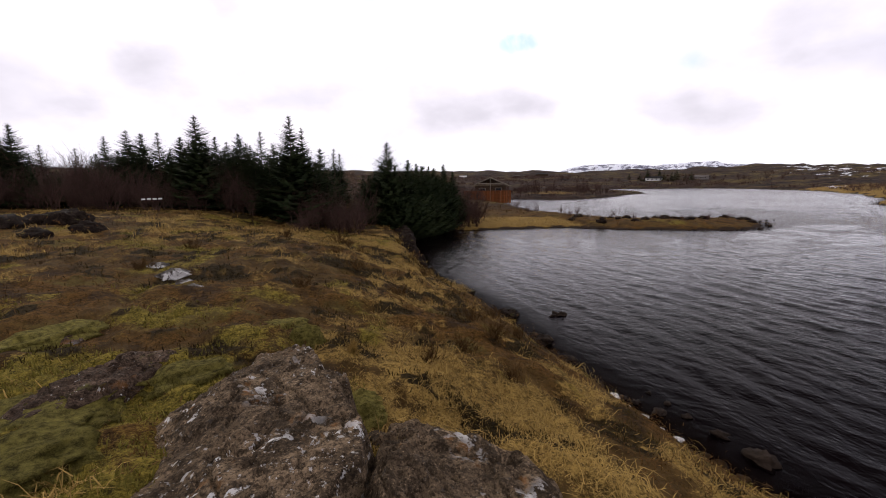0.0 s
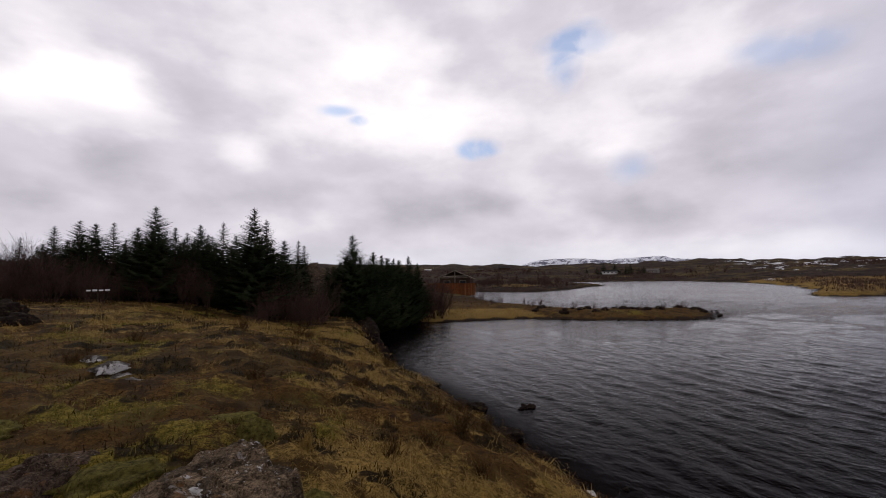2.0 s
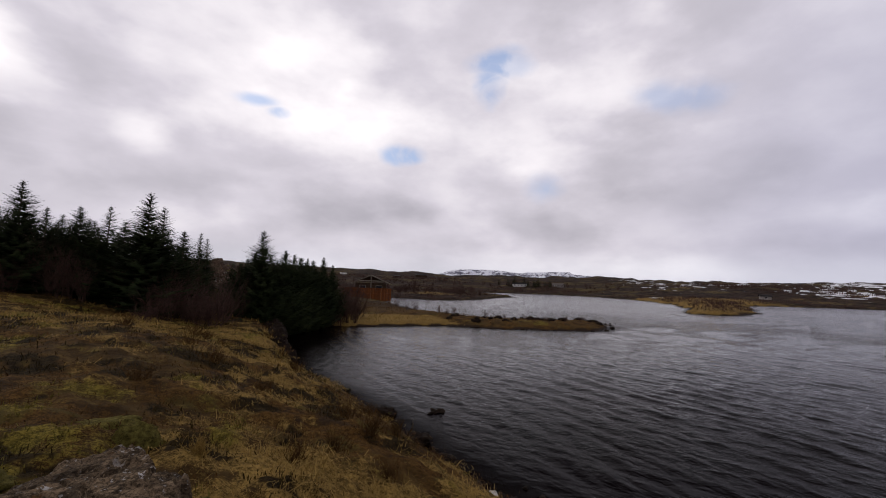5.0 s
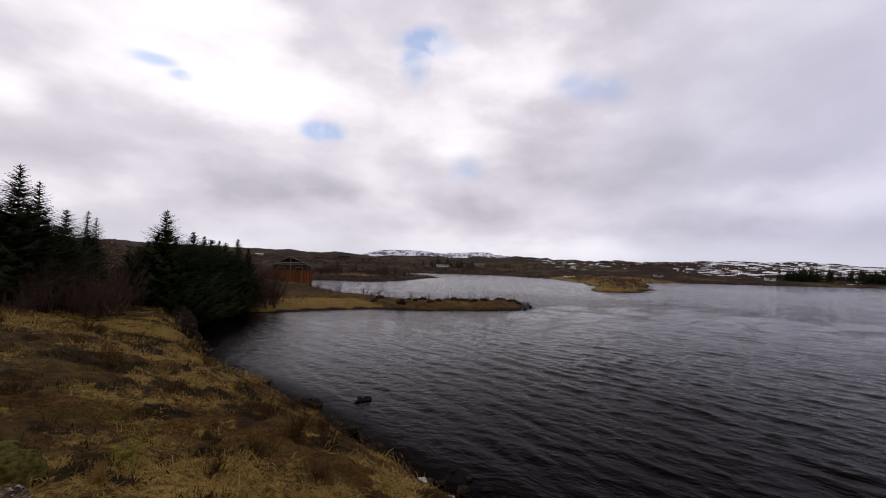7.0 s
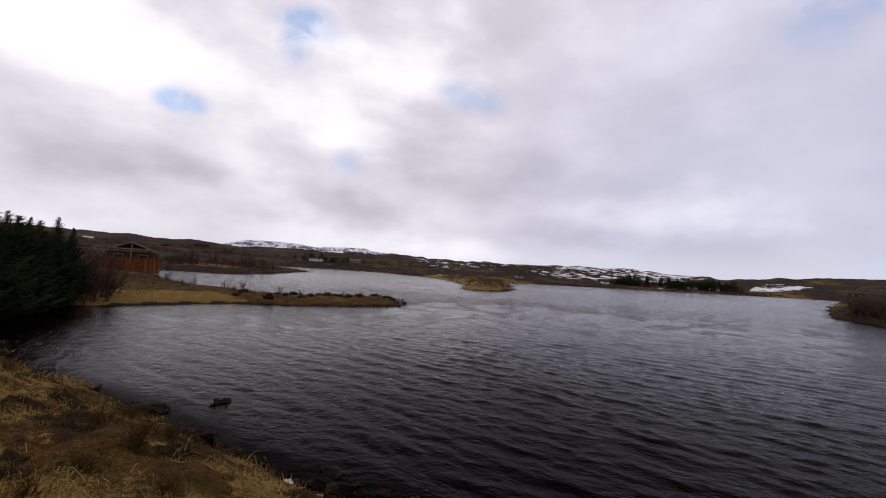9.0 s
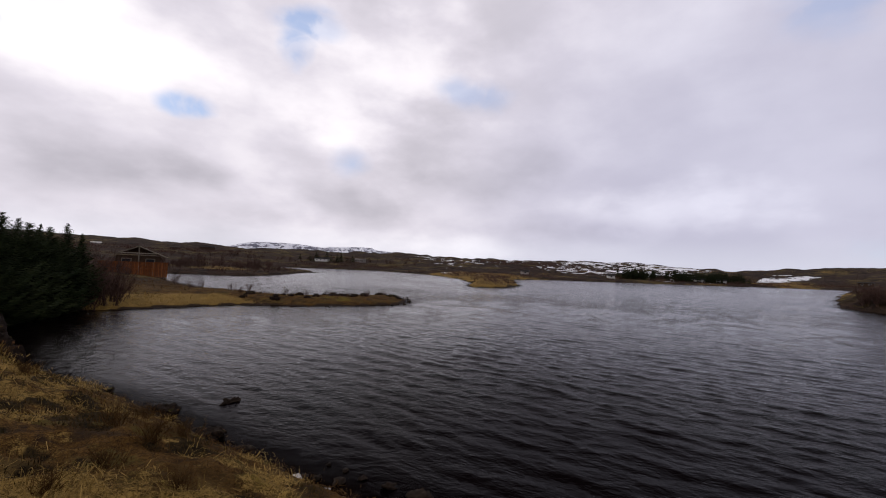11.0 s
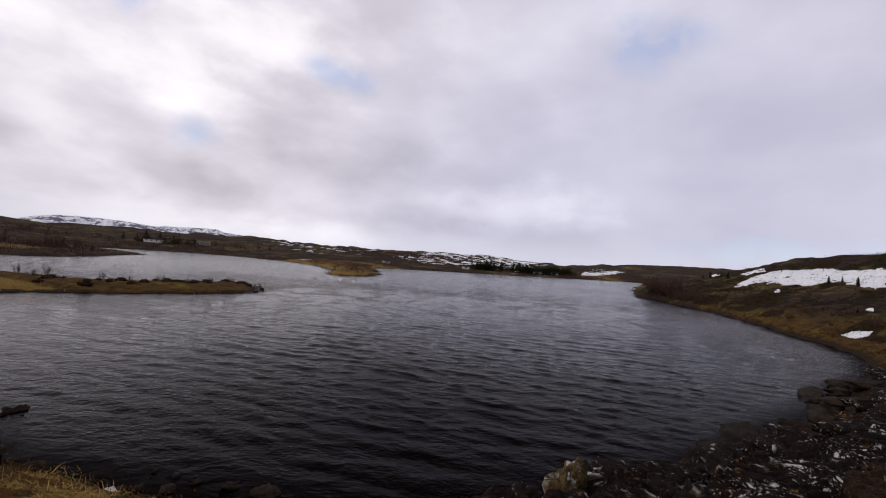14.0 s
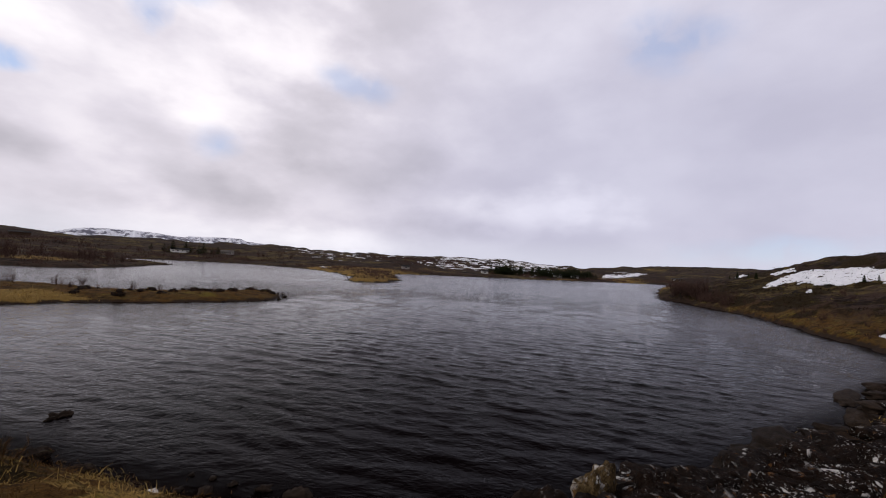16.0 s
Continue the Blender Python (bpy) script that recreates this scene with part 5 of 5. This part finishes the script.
def snow_patch(outline, label, group, thick=0.18, step=0.12, stretch=1.0, sight=None):
    """A bank of old snow draped on the slope; outline: bearing and distance from the knoll, or, with sight=(nearest, farthest), bearing and elevation."""
    az = np.arange(min(a for a, d in outline) - 0.4, max(a for a, d in outline) + 0.4, step)
    lo, hi = sight or (min(d for a, d in outline) * 0.97, max(d for a, d in outline) * 1.03)
    rr = np.geomspace(lo, hi, 520 if sight else max(14, int(len(az) * 0.5 * stretch)))
    A, R = np.meshgrid(az, rr, indexing="ij")
    x, y = R * np.sin(np.radians(A)), R * np.cos(np.radians(A))
    wob = 0.55 * ripple(x, y, 7.0, 61, 3) + 0.25 * ripple(x, y, 1.8, 62, 2)
    z = land(x.ravel(), y.ravel())[0].reshape(x.shape)
    if sight:
        rise = np.degrees(np.arctan2(z - 4, R))
        near = np.maximum.accumulate(rise, axis=1)
        ragged = min(0.34, 0.2 * (max(d for a, d in outline) - min(d for a, d in outline)))
        hit = inside(outline, A + wob * ragged, rise + ragged * ripple(x, y, 4.0, 63, 5)) & (rise > near - 0.5)
    else:
        hit = inside(outline, A + wob * 0.9, R * (1 + 0.05 * ripple(x, y, 4.0, 63, 3)))
    n, m = A.shape
    top = z + thick * (0.6 + 0.4 * ripple(x, y, 3.0, 64, 2))
    cells = hit[:-1, :-1] & hit[1:, 1:]
    made = []
    for bank_cells in islands(cells):
        used, full = np.zeros((n, m), bool), np.zeros((n, m), int)
        for rows, cols in ((slice(0, -1), slice(0, -1)), (slice(1, None), slice(0, -1)), (slice(0, -1), slice(1, None)), (slice(1, None), slice(1, None))):
            used[rows, cols] |= bank_cells
            full[rows, cols] += bank_cells
        idx = -np.ones((n, m), int)
        idx[used] = np.arange(used.sum())
        depth, core = np.zeros((n, m)), used & (full == 4)
        for _ in range(9):
            depth += core
            inner = core.copy()
            inner[1:-1, 1:-1] = core[1:-1, 1:-1] & core[2:, 1:-1] & core[:-2, 1:-1] & core[1:-1, 2:] & core[1:-1, :-2]
            core = inner
        level = np.where(full < 4, z - 0.05, z + (top - z) * (0.15 + 0.85 * np.sqrt(depth / 9)))
        verts = np.stack([x[used], y[used], level[used]], 1)
        i, j = np.nonzero(bank_cells)
        faces = np.stack([idx[i, j], idx[i, j + 1], idx[i + 1, j + 1], idx[i + 1, j]], 1)
        centre = verts.mean(0)
        ob = mesh_object("snow_patch", verts - centre, faces, M_SNOW)
        ob.location = centre
        made.append(tagged(ob, label, "snow", group))
    return made


BIG_SNOW = [(95.0, -0.45), (97.0, 0.9), (99.4, 1.9), (102.1, 2.2), (106, 2.35), (110.0, 2.4), (110.6, 1.8), (109, 1.1), (107.8, 0.65), (106, 0.5), (103.5, 0.9), (102, 0.5), (98, 0.25)]
SLOPE_SNOW = [(110.0, 2.42), (113.5, 2.6), (117.5, 2.4), (121, 2.4), (121, 1.2), (117, 1.1), (114.4, 1.55), (112.5, 2.0), (110.3, 2.05)]
snow_patch(BIG_SNOW, "broad bank of old snow on the brown slope", "snow banks", 0.3, 0.06, sight=(40, 190))
snow_patch(SLOPE_SNOW, "broad bank of old snow on the brown slope", "snow banks", 0.3, 0.06, sight=(40, 190))
for outline in (
    [(107.4, -1.75), (108.5, -0.95), (110.2, -0.5), (112.2, -0.2), (111.8, -0.7), (110.4, -1.1), (109, -1.6)],
    [(104.2, -4.3), (105.3, -3.7), (106.6, -3.5), (106.3, -4.0), (105.4, -4.5)],
    [(112.4, -2.5), (113.1, -2.18), (113.9, -2.05), (114.5, -2.2), (114.1, -2.45), (113.2, -2.62)],
    [(107.2, -0.7), (108.4, -0.45), (108.4, -0.75), (107.4, -0.95)],
    [(95.4, 1.15), (96.5, 1.45), (98.0, 1.95), (98.2, 1.65), (96.4, 1.05)],
    [(105.8, -1.55), (106.5, -1.4), (106.5, -1.75), (105.9, -1.8)],
    [(98.9, -0.35), (99.4, -0.1), (99.5, -0.5), (99.0, -0.6)],
):
    snow_patch(outline, "small remnant of old snow in the heath", "snow remnants", 0.26, 0.035, sight=(24, 120))
snow_patch([(89.3, 0.75), (89.6, 1.35), (91.0, 1.35), (94.3, 0.95), (93.4, 0.65), (91.4, 0.75)], "snow bank behind the point", "snow banks", 0.3, 0.08, sight=(100, 420))
snow_patch([(78.7, -0.35), (79.1, 0.22), (82.1, 0.54), (84.6, 1.02), (84.9, 0.80), (82.2, 0.13)], "long snow bank beyond the far shore", "snow banks", 0.5, 0.05, sight=(150, 520))
snow_patch([(80.0, 0.55), (81.2, 1.0), (85.6, 1.36), (86.1, 1.16), (83.0, 0.78)], "long snow bank beyond the far shore", "snow banks", 0.5, 0.05, sight=(150, 520))
snow_patch([(41.6, 213), (42.6, 210), (43.6, 214), (43.4, 218), (42.2, 219)], "small snow drift at the lake's edge", "snow banks", 0.5, 0.08)
snow_patch([(44.0, 205), (44.5, 203), (44.9, 205), (44.6, 208), (44.1, 208)], "small snow drift at the lake's edge", "snow banks", 0.5, 0.08)


def pale_boards():
    """Four short white boards on low posts below the scrub."""
    x, y = bearing(-34.2, 24.5)
    rail = empty("low_fence", "low fence of four white boards below the scrub", "fence", "", (x, y, height(x, y)), 34, 0.62)
    for k in range(5):
        part("post", boxes((-0.78 + 0.36 * k, -0.75 + 0.36 * k, 0.0, 0.03, -0.15, 1.02)), M_DARKWOOD, rail)
    for k in range(4):
        part("board", boxes((-0.70 + 0.36 * k, -0.44 + 0.36 * k, -0.03, 0.0, 0.92, 1.02 + 0.02 * (k % 2))), M_WHITE, rail)


pale_boards()

# ---- the cabin with its deck ----


def cabin():
    x, y = bearing(6.3, 92.0)
    home = empty("log_cabin", "orange-brown wooden cabin with dark gable roof and boarded deck", "cabin", "", (x, y, height(x, y) + 0.1), -6)
    part("wall", boxes((-3.0, 3.4, -1.0, 6.0, 0.2, 3.1)), M_DARKWOOD, home)
    bm = bmesh.new()
    for sgn in (-1, 1):
        vs = [bm.verts.new(p) for p in ((0.2, -1.7, 4.7), (0.2 + sgn * 4.1, -1.7, 2.95), (0.2 + sgn * 4.1, 6.6, 2.95), (0.2, 6.6, 4.7))]
        face = bm.faces.new(vs if sgn > 0 else vs[::-1])
    bmesh.ops.solidify(bm, geom=bm.faces[:], thickness=0.16)
    part("roof", bm, M_ROOF, home, "dark sheet roof")
    bm = bmesh.new()
    vs = [bm.verts.new(p) for p in ((-3.0, -0.98, 3.3), (3.4, -0.98, 3.3), (0.2, -0.98, 4.62))]
    bm.faces.new(vs)
    bmesh.ops.solidify(bm, geom=bm.faces[:], thickness=0.1)
    part("gable", bm, M_DARKWOOD, home)
    for sgn in (-1, 1):
        v, f = [], []
        a, b = Vector((0.2, -1.76, 4.70)), Vector((0.2 + sgn * 4.15, -1.76, 2.92))
        rod(v, f, a, b, 0.12, 0.12, 4)
        list_part("bargeboard", v, f, M_TRIM, home, "pale weathered bargeboard")
    v, f = [], []
    rod(v, f, (0.2, -1.7, 0.0), (0.2, -1.7, 4.6), 0.11, 0.11, 6)
    list_part("post", v, f, M_TRIM, home, "pale round gable post")
    v, f = [], []
    rod(v, f, (-2.4, -1.72, 3.5), (2.8, -1.72, 3.5), 0.1, 0.1, 6)
    list_part("tie_beam", v, f, M_TRIM, home, "pale tie beam")
    for wx0 in (-2.2, 1.2):
        window = part("window", boxes((wx0, wx0 + 1.4, -1.06, -1.0, 1.3, 2.6)), M_TRIM, home)
        part("pane", boxes((wx0 + 0.1, wx0 + 1.3, -1.08, -1.055, 1.4, 2.5)), M_GLASS, window)
    part("deck", boxes((-5.2, 4.3, -4.6, 6.0, 0.75, 0.92)), M_LOG, home, "orange deck boards")
    k = 0
    for side in ("front", "side"):
        n = 42 if side == "front" else 30
        for i in range(n):
            if side == "front":
                a = -5.2 + 9.5 * i / n
                board = part("board", boxes((a + 0.015, a + 9.5 / n - 0.015, -4.66, -4.62, -0.5, 2.0)), M_LOG, home)
            else:
                a = -4.6 + 8.0 * i / n
                part("board", boxes((4.3, 4.34, a + 0.015, a + 8.0 / n - 0.015, -0.5, 2.0)), M_LOG, home)
    part("handrail", boxes((-5.3, 4.4, -4.75, -4.55, 2.0, 2.07)), M_LOG, home)
    for px in (-5.1, -2.5, 0.2, 2.3, 4.2):
        part("post", boxes((px - 0.08, px + 0.08, -4.6, -4.44, -0.8, 2.0)), M_TRIM, home)
    return home


cabin()


def hut(name, label, az, d, w, depth, eave, ridge, wall_mat, roof_mat, turn, windows=2, flat=False, low_=0.2):
    x, y = bearing(az, d)
    home = empty(name, label, "house", "huts round the lake", (x, y, height(x, y) - low_), -az + turn)
    part("wall", boxes((-w / 2, w / 2, -depth / 2, depth / 2, 0, eave)), wall_mat, home)
    bm = bmesh.new()
    for sgn in (-1, 1):
        vs = [bm.verts.new(p) for p in ((-w / 2 - 0.4, 0, ridge), (w / 2 + 0.4, 0, ridge), (w / 2 + 0.4, sgn * (depth / 2 + 0.5), eave - 0.15), (-w / 2 - 0.4, sgn * (depth / 2 + 0.5), eave - 0.15))]
        bm.faces.new(vs if sgn < 0 else vs[::-1])
    bmesh.ops.solidify(bm, geom=bm.faces[:], thickness=0.15)
    part("roof", bm, roof_mat, home)
    for sgn in (-1, 1):
        bm = bmesh.new()
        bm.faces.new([bm.verts.new(p) for p in ((sgn * w / 2 * 0.995, -depth / 2, eave), (sgn * w / 2 * 0.995, depth / 2, eave), (sgn * w / 2 * 0.995, 0, ridge - 0.1))])
        bmesh.ops.solidify(bm, geom=bm.faces[:], thickness=0.1)
        part("gable", bm, wall_mat, home)
    for k in range(windows):
        cx = -w / 2 + w * (k + 0.5) / windows
        window = part("window", boxes((cx - 0.6, cx + 0.6, -depth / 2 - 0.05, -depth / 2, eave * 0.4, eave * 0.8)), M_WHITE, home)
        part("pane", boxes((cx - 0.5, cx + 0.5, -depth / 2 - 0.07, -depth / 2 - 0.045, eave * 0.43, eave * 0.77)), M_GLASS, window)
    return home


def hut_by_sight(name, label, az, el, start, *rest, **more):
    d = meet(az, el, start) or 300.0
    return hut(name, label, az, min(d, 420.0), *rest, **more)


hut_by_sight("summer_house", "low pale summer house among dark conifers by the lake", 26.3, 0.12, 200, 11, 6, 2.2, 3.4, M_WHITE, M_ROOF, 6, windows=4)
hut_by_sight("summer_house", "grey summer house by the far shore", 31.2, 0.2, 200, 8, 5, 2.0, 3.2, M_GREYWALL, M_GREYWALL, -10, windows=3)
hut_by_sight("barn", "long dark barn on the heath behind the cabin", 13.1, 0.95, 150, 11, 6, 2.2, 3.2, M_DARKWOOD, M_ROOF, 4, windows=0)
hut_by_sight("hill_hut", "small dark hut on the skyline", 9.8, 1.55, 200, 5.5, 4, 1.9, 2.5, M_DARKWOOD, M_ROOF, 8, windows=0)
hut_by_sight("hill_hut", "small pale hut on the heath ridge", 2.8, 1.5, 150, 6, 4, 1.6, 2.4, M_GREYWALL, M_WHITE, 10, windows=1)
hut_by_sight("skyline_house", "dark flat house on the eastern skyline", 87.2, 1.5, 200, 8, 5, 2.8, 3.4, M_DARKWOOD, M_ROOF, 5, windows=2)
for az, wide in ((63.9, 4), (73.5, 6), (75.6, 5), (53.2, 4)):
    d = meet(az, -0.45, 120) or 320
    hut("lake_hut", "tiny pale hut on the far lake shore", az, d, wide, 3.5, 1.7, 2.5, M_WHITE if az != 53.2 else M_GREYWALL, M_ROOF, 10, windows=1)

# ---- far trees, scrub on the point, young spruces on the snow slope ----
young = Stock([lambda: spruce("young_spruce", "small dark spruce standing on the slope", "young spruces", 1.6, 0.9, 41, M_NEEDLE, 0.8, 0.03), lambda: spruce("young_spruce", "small dark spruce standing on the slope", "young spruces", 1.6, 0.7, 42, M_NEEDLE, 0.7, 0.03)])
slope = random.Random(17)
for k, (az, el, s) in enumerate([(103.2, 0.75, 1.0), (104.2, 0.8, 0.9), (105.3, 0.7, 1.1), (107.7, 0.3, 0.9), (111.3, 1.5, 1.2), (112.6, 1.2, 1.1), (114.2, 0.8, 1.5), (116, 0.9, 1.6), (117.5, 1.0, 1.6), (113.1, 1.0, 1.2), (109.8, -1.2, 0.8), (111.0, -1.8, 1.0), (112.2, -1.2, 0.8), (107.9, -2.3, 0.6), (109.1, -2.6, 0.9), (115.4, -0.6, 1.0), (93.1, 0.6, 1.7), (94.1, 0.7, 1.5), (94.8, 0.6, 1.3), (92.4, 0.5, 1.4), (112, -3, 0.7), (105.4, -2.0, 0.6), (118, 0.2, 1.5), (119.2, 0.4, 1.6)]):
    d = meet(az, el, 20)
    if d and d < 200:
        young.plant(k, *bearing(az, d), s * slope.uniform(0.45, 0.75), slope.uniform(0, 360))
point = Stock([lambda: bare_shrub("willow_shrub", "leafless purplish willow scrub on the point", "willow scrub", 2.0, 2.4, 9, 91, None, 2.4), lambda: bare_shrub("willow_shrub", "leafless purplish willow scrub on the point", "willow scrub", 1.7, 2.2, 9, 92, None, 2.4)])
for k in range(34):
    x = 94 - 0.62 * k + slope.uniform(-0.5, 0.5)
    y = 6.2 - 0.2 * k + slope.uniform(-1.5, 1.2) - 2.2
    if inland(np.array([x]), np.array([y]))[0] > 0.4:
        point.plant(k, x, y, slope.uniform(0.8, 1.3) * (1.9 if k < 14 else 0.8), slope.uniform(0, 360))
for k in range(66):
    az = slope.uniform(93, 121)
    d = meet(az, slope.uniform(-5, 0.2), 20)
    if d and d < 110:
        point.plant(k, *bearing(az, d), slope.uniform(0.2, 0.5), slope.uniform(0, 360))
# scrub on the bank below the cabin and along the spit
for k in range(84):
    t = slope.random()
    x, y = 14 + 36 * t + slope.uniform(-3, 3), 117 + 10 * t + slope.uniform(0, 14)
    if inland(np.array([x]), np.array([y]))[0] > 1.0:
        point.plant(k, x, y, 0.5 + 1.5 * slope.random() ** 2, slope.uniform(0, 360))
for k in range(9):
    x, y = bearing(3.2 + 0.75 * k, 84 + slope.uniform(-4, 4))
    if inland(np.array([x]), np.array([y]))[0] > 0.6 and not (5.5 < 3.2 + 0.75 * k < 8.5):
        point.plant(k, x, y, slope.uniform(0.9, 1.5), slope.uniform(0, 360))
for k, (x, y, s) in enumerate([(24.3, 38.6, 0.4), (27.4, 40.4, 0.42), (28.2, 40.9, 0.35), (26.6, 39.6, 0.3), (29.3, 40.6, 0.3), (20.5, 40.5, 0.35), (17.0, 42.5, 0.4), (13.5, 45, 0.5), (14.0, 50, 0.6), (12.5, 56, 0.7), (11.0, 62, 0.8), (10.5, 52, 0.6), (18.5, 41, 0.35), (22.5, 39.5, 0.35), (15, 47.5, 0.5)]):
    if inland(np.array([x]), np.array([y]))[0] > 0.3:
        point.plant(k, x, y, s, 40 * k)

far_spruce = Stock([lambda: spruce("shore_spruce", "dark conifer on the far lake shore", "far shore conifers", 6, 4.4, 51, M_NEEDLE, 0.6, 0.02)])
for k in range(190):
    az = slope.choice([slope.gauss(75.5, 1.1), slope.gauss(71.5, 2.0), slope.uniform(68.5, 78), slope.gauss(66.5, 0.7)])
    d = (meet(az, slope.uniform(-0.5, 0.1), 150) or 330)
    if 150 < d < 460:
        far_spruce.plant(0, *bearing(az, d), slope.uniform(0.6, 1.1), slope.uniform(0, 360), slim=1.4)
for az, el, s in [(25.6, 0.2, 1.4), (26.9, 0.3, 1.3), (28.2, 0.1, 1.1), (28.7, 0.2, 1.3), (27.4, 0.2, 0.9), (24.8, 0.2, 0.9), (29.6, 0.1, 0.8), (30.2, 0.2, 1.0), (23.6, 0.3, 0.8)]:
    d = meet(az, el, 215) or 290
    far_spruce.plant(0, *bearing(az, d), s, slope.uniform(0, 360), slim=1.5)
for k in range(50):
    az = slope.uniform(9, 44)
    d = meet(az, slope.uniform(-0.1, 0.6), 150)
    if d and d < 420:
        point.plant(k, *bearing(az, d), slope.uniform(1.0, 2.2), slope.uniform(0, 360))

# ---- the snow-streaked table mountain ----


def mountain():
    m, nt, shader = material("mountain_snow")
    where = nd(nt, "ShaderNodeTexCoord", out=3)
    ribs = noise_tex(nt, nd(nt, "ShaderNodeMapping", ("Vector", where), ("Scale", (0.02, 0.02, 0.004))), 1.0, 5, 0.65)
    bands = noise_tex(nt, nd(nt, "ShaderNodeMapping", ("Vector", where), ("Scale", (0.002, 0.002, 0.09))), 1.0, 3, 0.6)
    f = span(nt, maths(nt, "ADD", maths(nt, "MULTIPLY", ribs, 0.7), maths(nt, "MULTIPLY", bands, 0.3)), 0.47, 0.56)
    connect(nt, shader, Base_Color=blend(nt, f, (0.78, 0.80, 0.86), (0.13, 0.13, 0.17)), Roughness=0.9)
    az = np.arange(13.0, 44.0, 0.08)
    crest = np.interp(az, [13, 14.5, 15.6, 17.0, 18.4, 21.0, 23.6, 25.2, 26.6, 27.2, 29.1, 31.4, 32.6, 33.2, 34.8, 37, 40, 44], [0.6, 1.0, 1.58, 2.0, 2.2, 2.28, 2.2, 1.98, 1.9, 2.06, 2.12, 2.24, 2.16, 1.9, 1.8, 1.6, 1.3, 0.9])
    crest = crest + 0.03 * ripple(az * 10, az * 0, 6.0, 71, 3)
    t = np.linspace(0, 1, 26)
    A, T = np.meshgrid(az, t, indexing="ij")
    top = 4 + 3700 * np.tan(np.radians(crest))[:, None]
    prof = np.interp(T, [0, 0.5, 0.62, 0.72, 0.8, 1.0], [0.0, 0.55, 0.80, 0.97, 1.0, 0.99])
    d = 3250 + 450 * T / 0.8 + 60 * ripple(A * 12, T * 3, 6.0, 73, 4)
    x, y, z = d * np.sin(np.radians(A)), d * np.cos(np.radians(A)), (top - 10) * prof + 10
    n, k = A.shape
    i, j = np.meshgrid(np.arange(n - 1), np.arange(k - 1), indexing="ij")
    q = (i * k + j).ravel()
    tagged(mesh_object("mountain", np.stack([x.ravel(), y.ravel(), z.ravel()], 1), np.stack([q, q + 1, q + k + 1, q + k], 1), m), "distant flat-topped mountain streaked with snow", "mountain", kind="structure")


mountain()
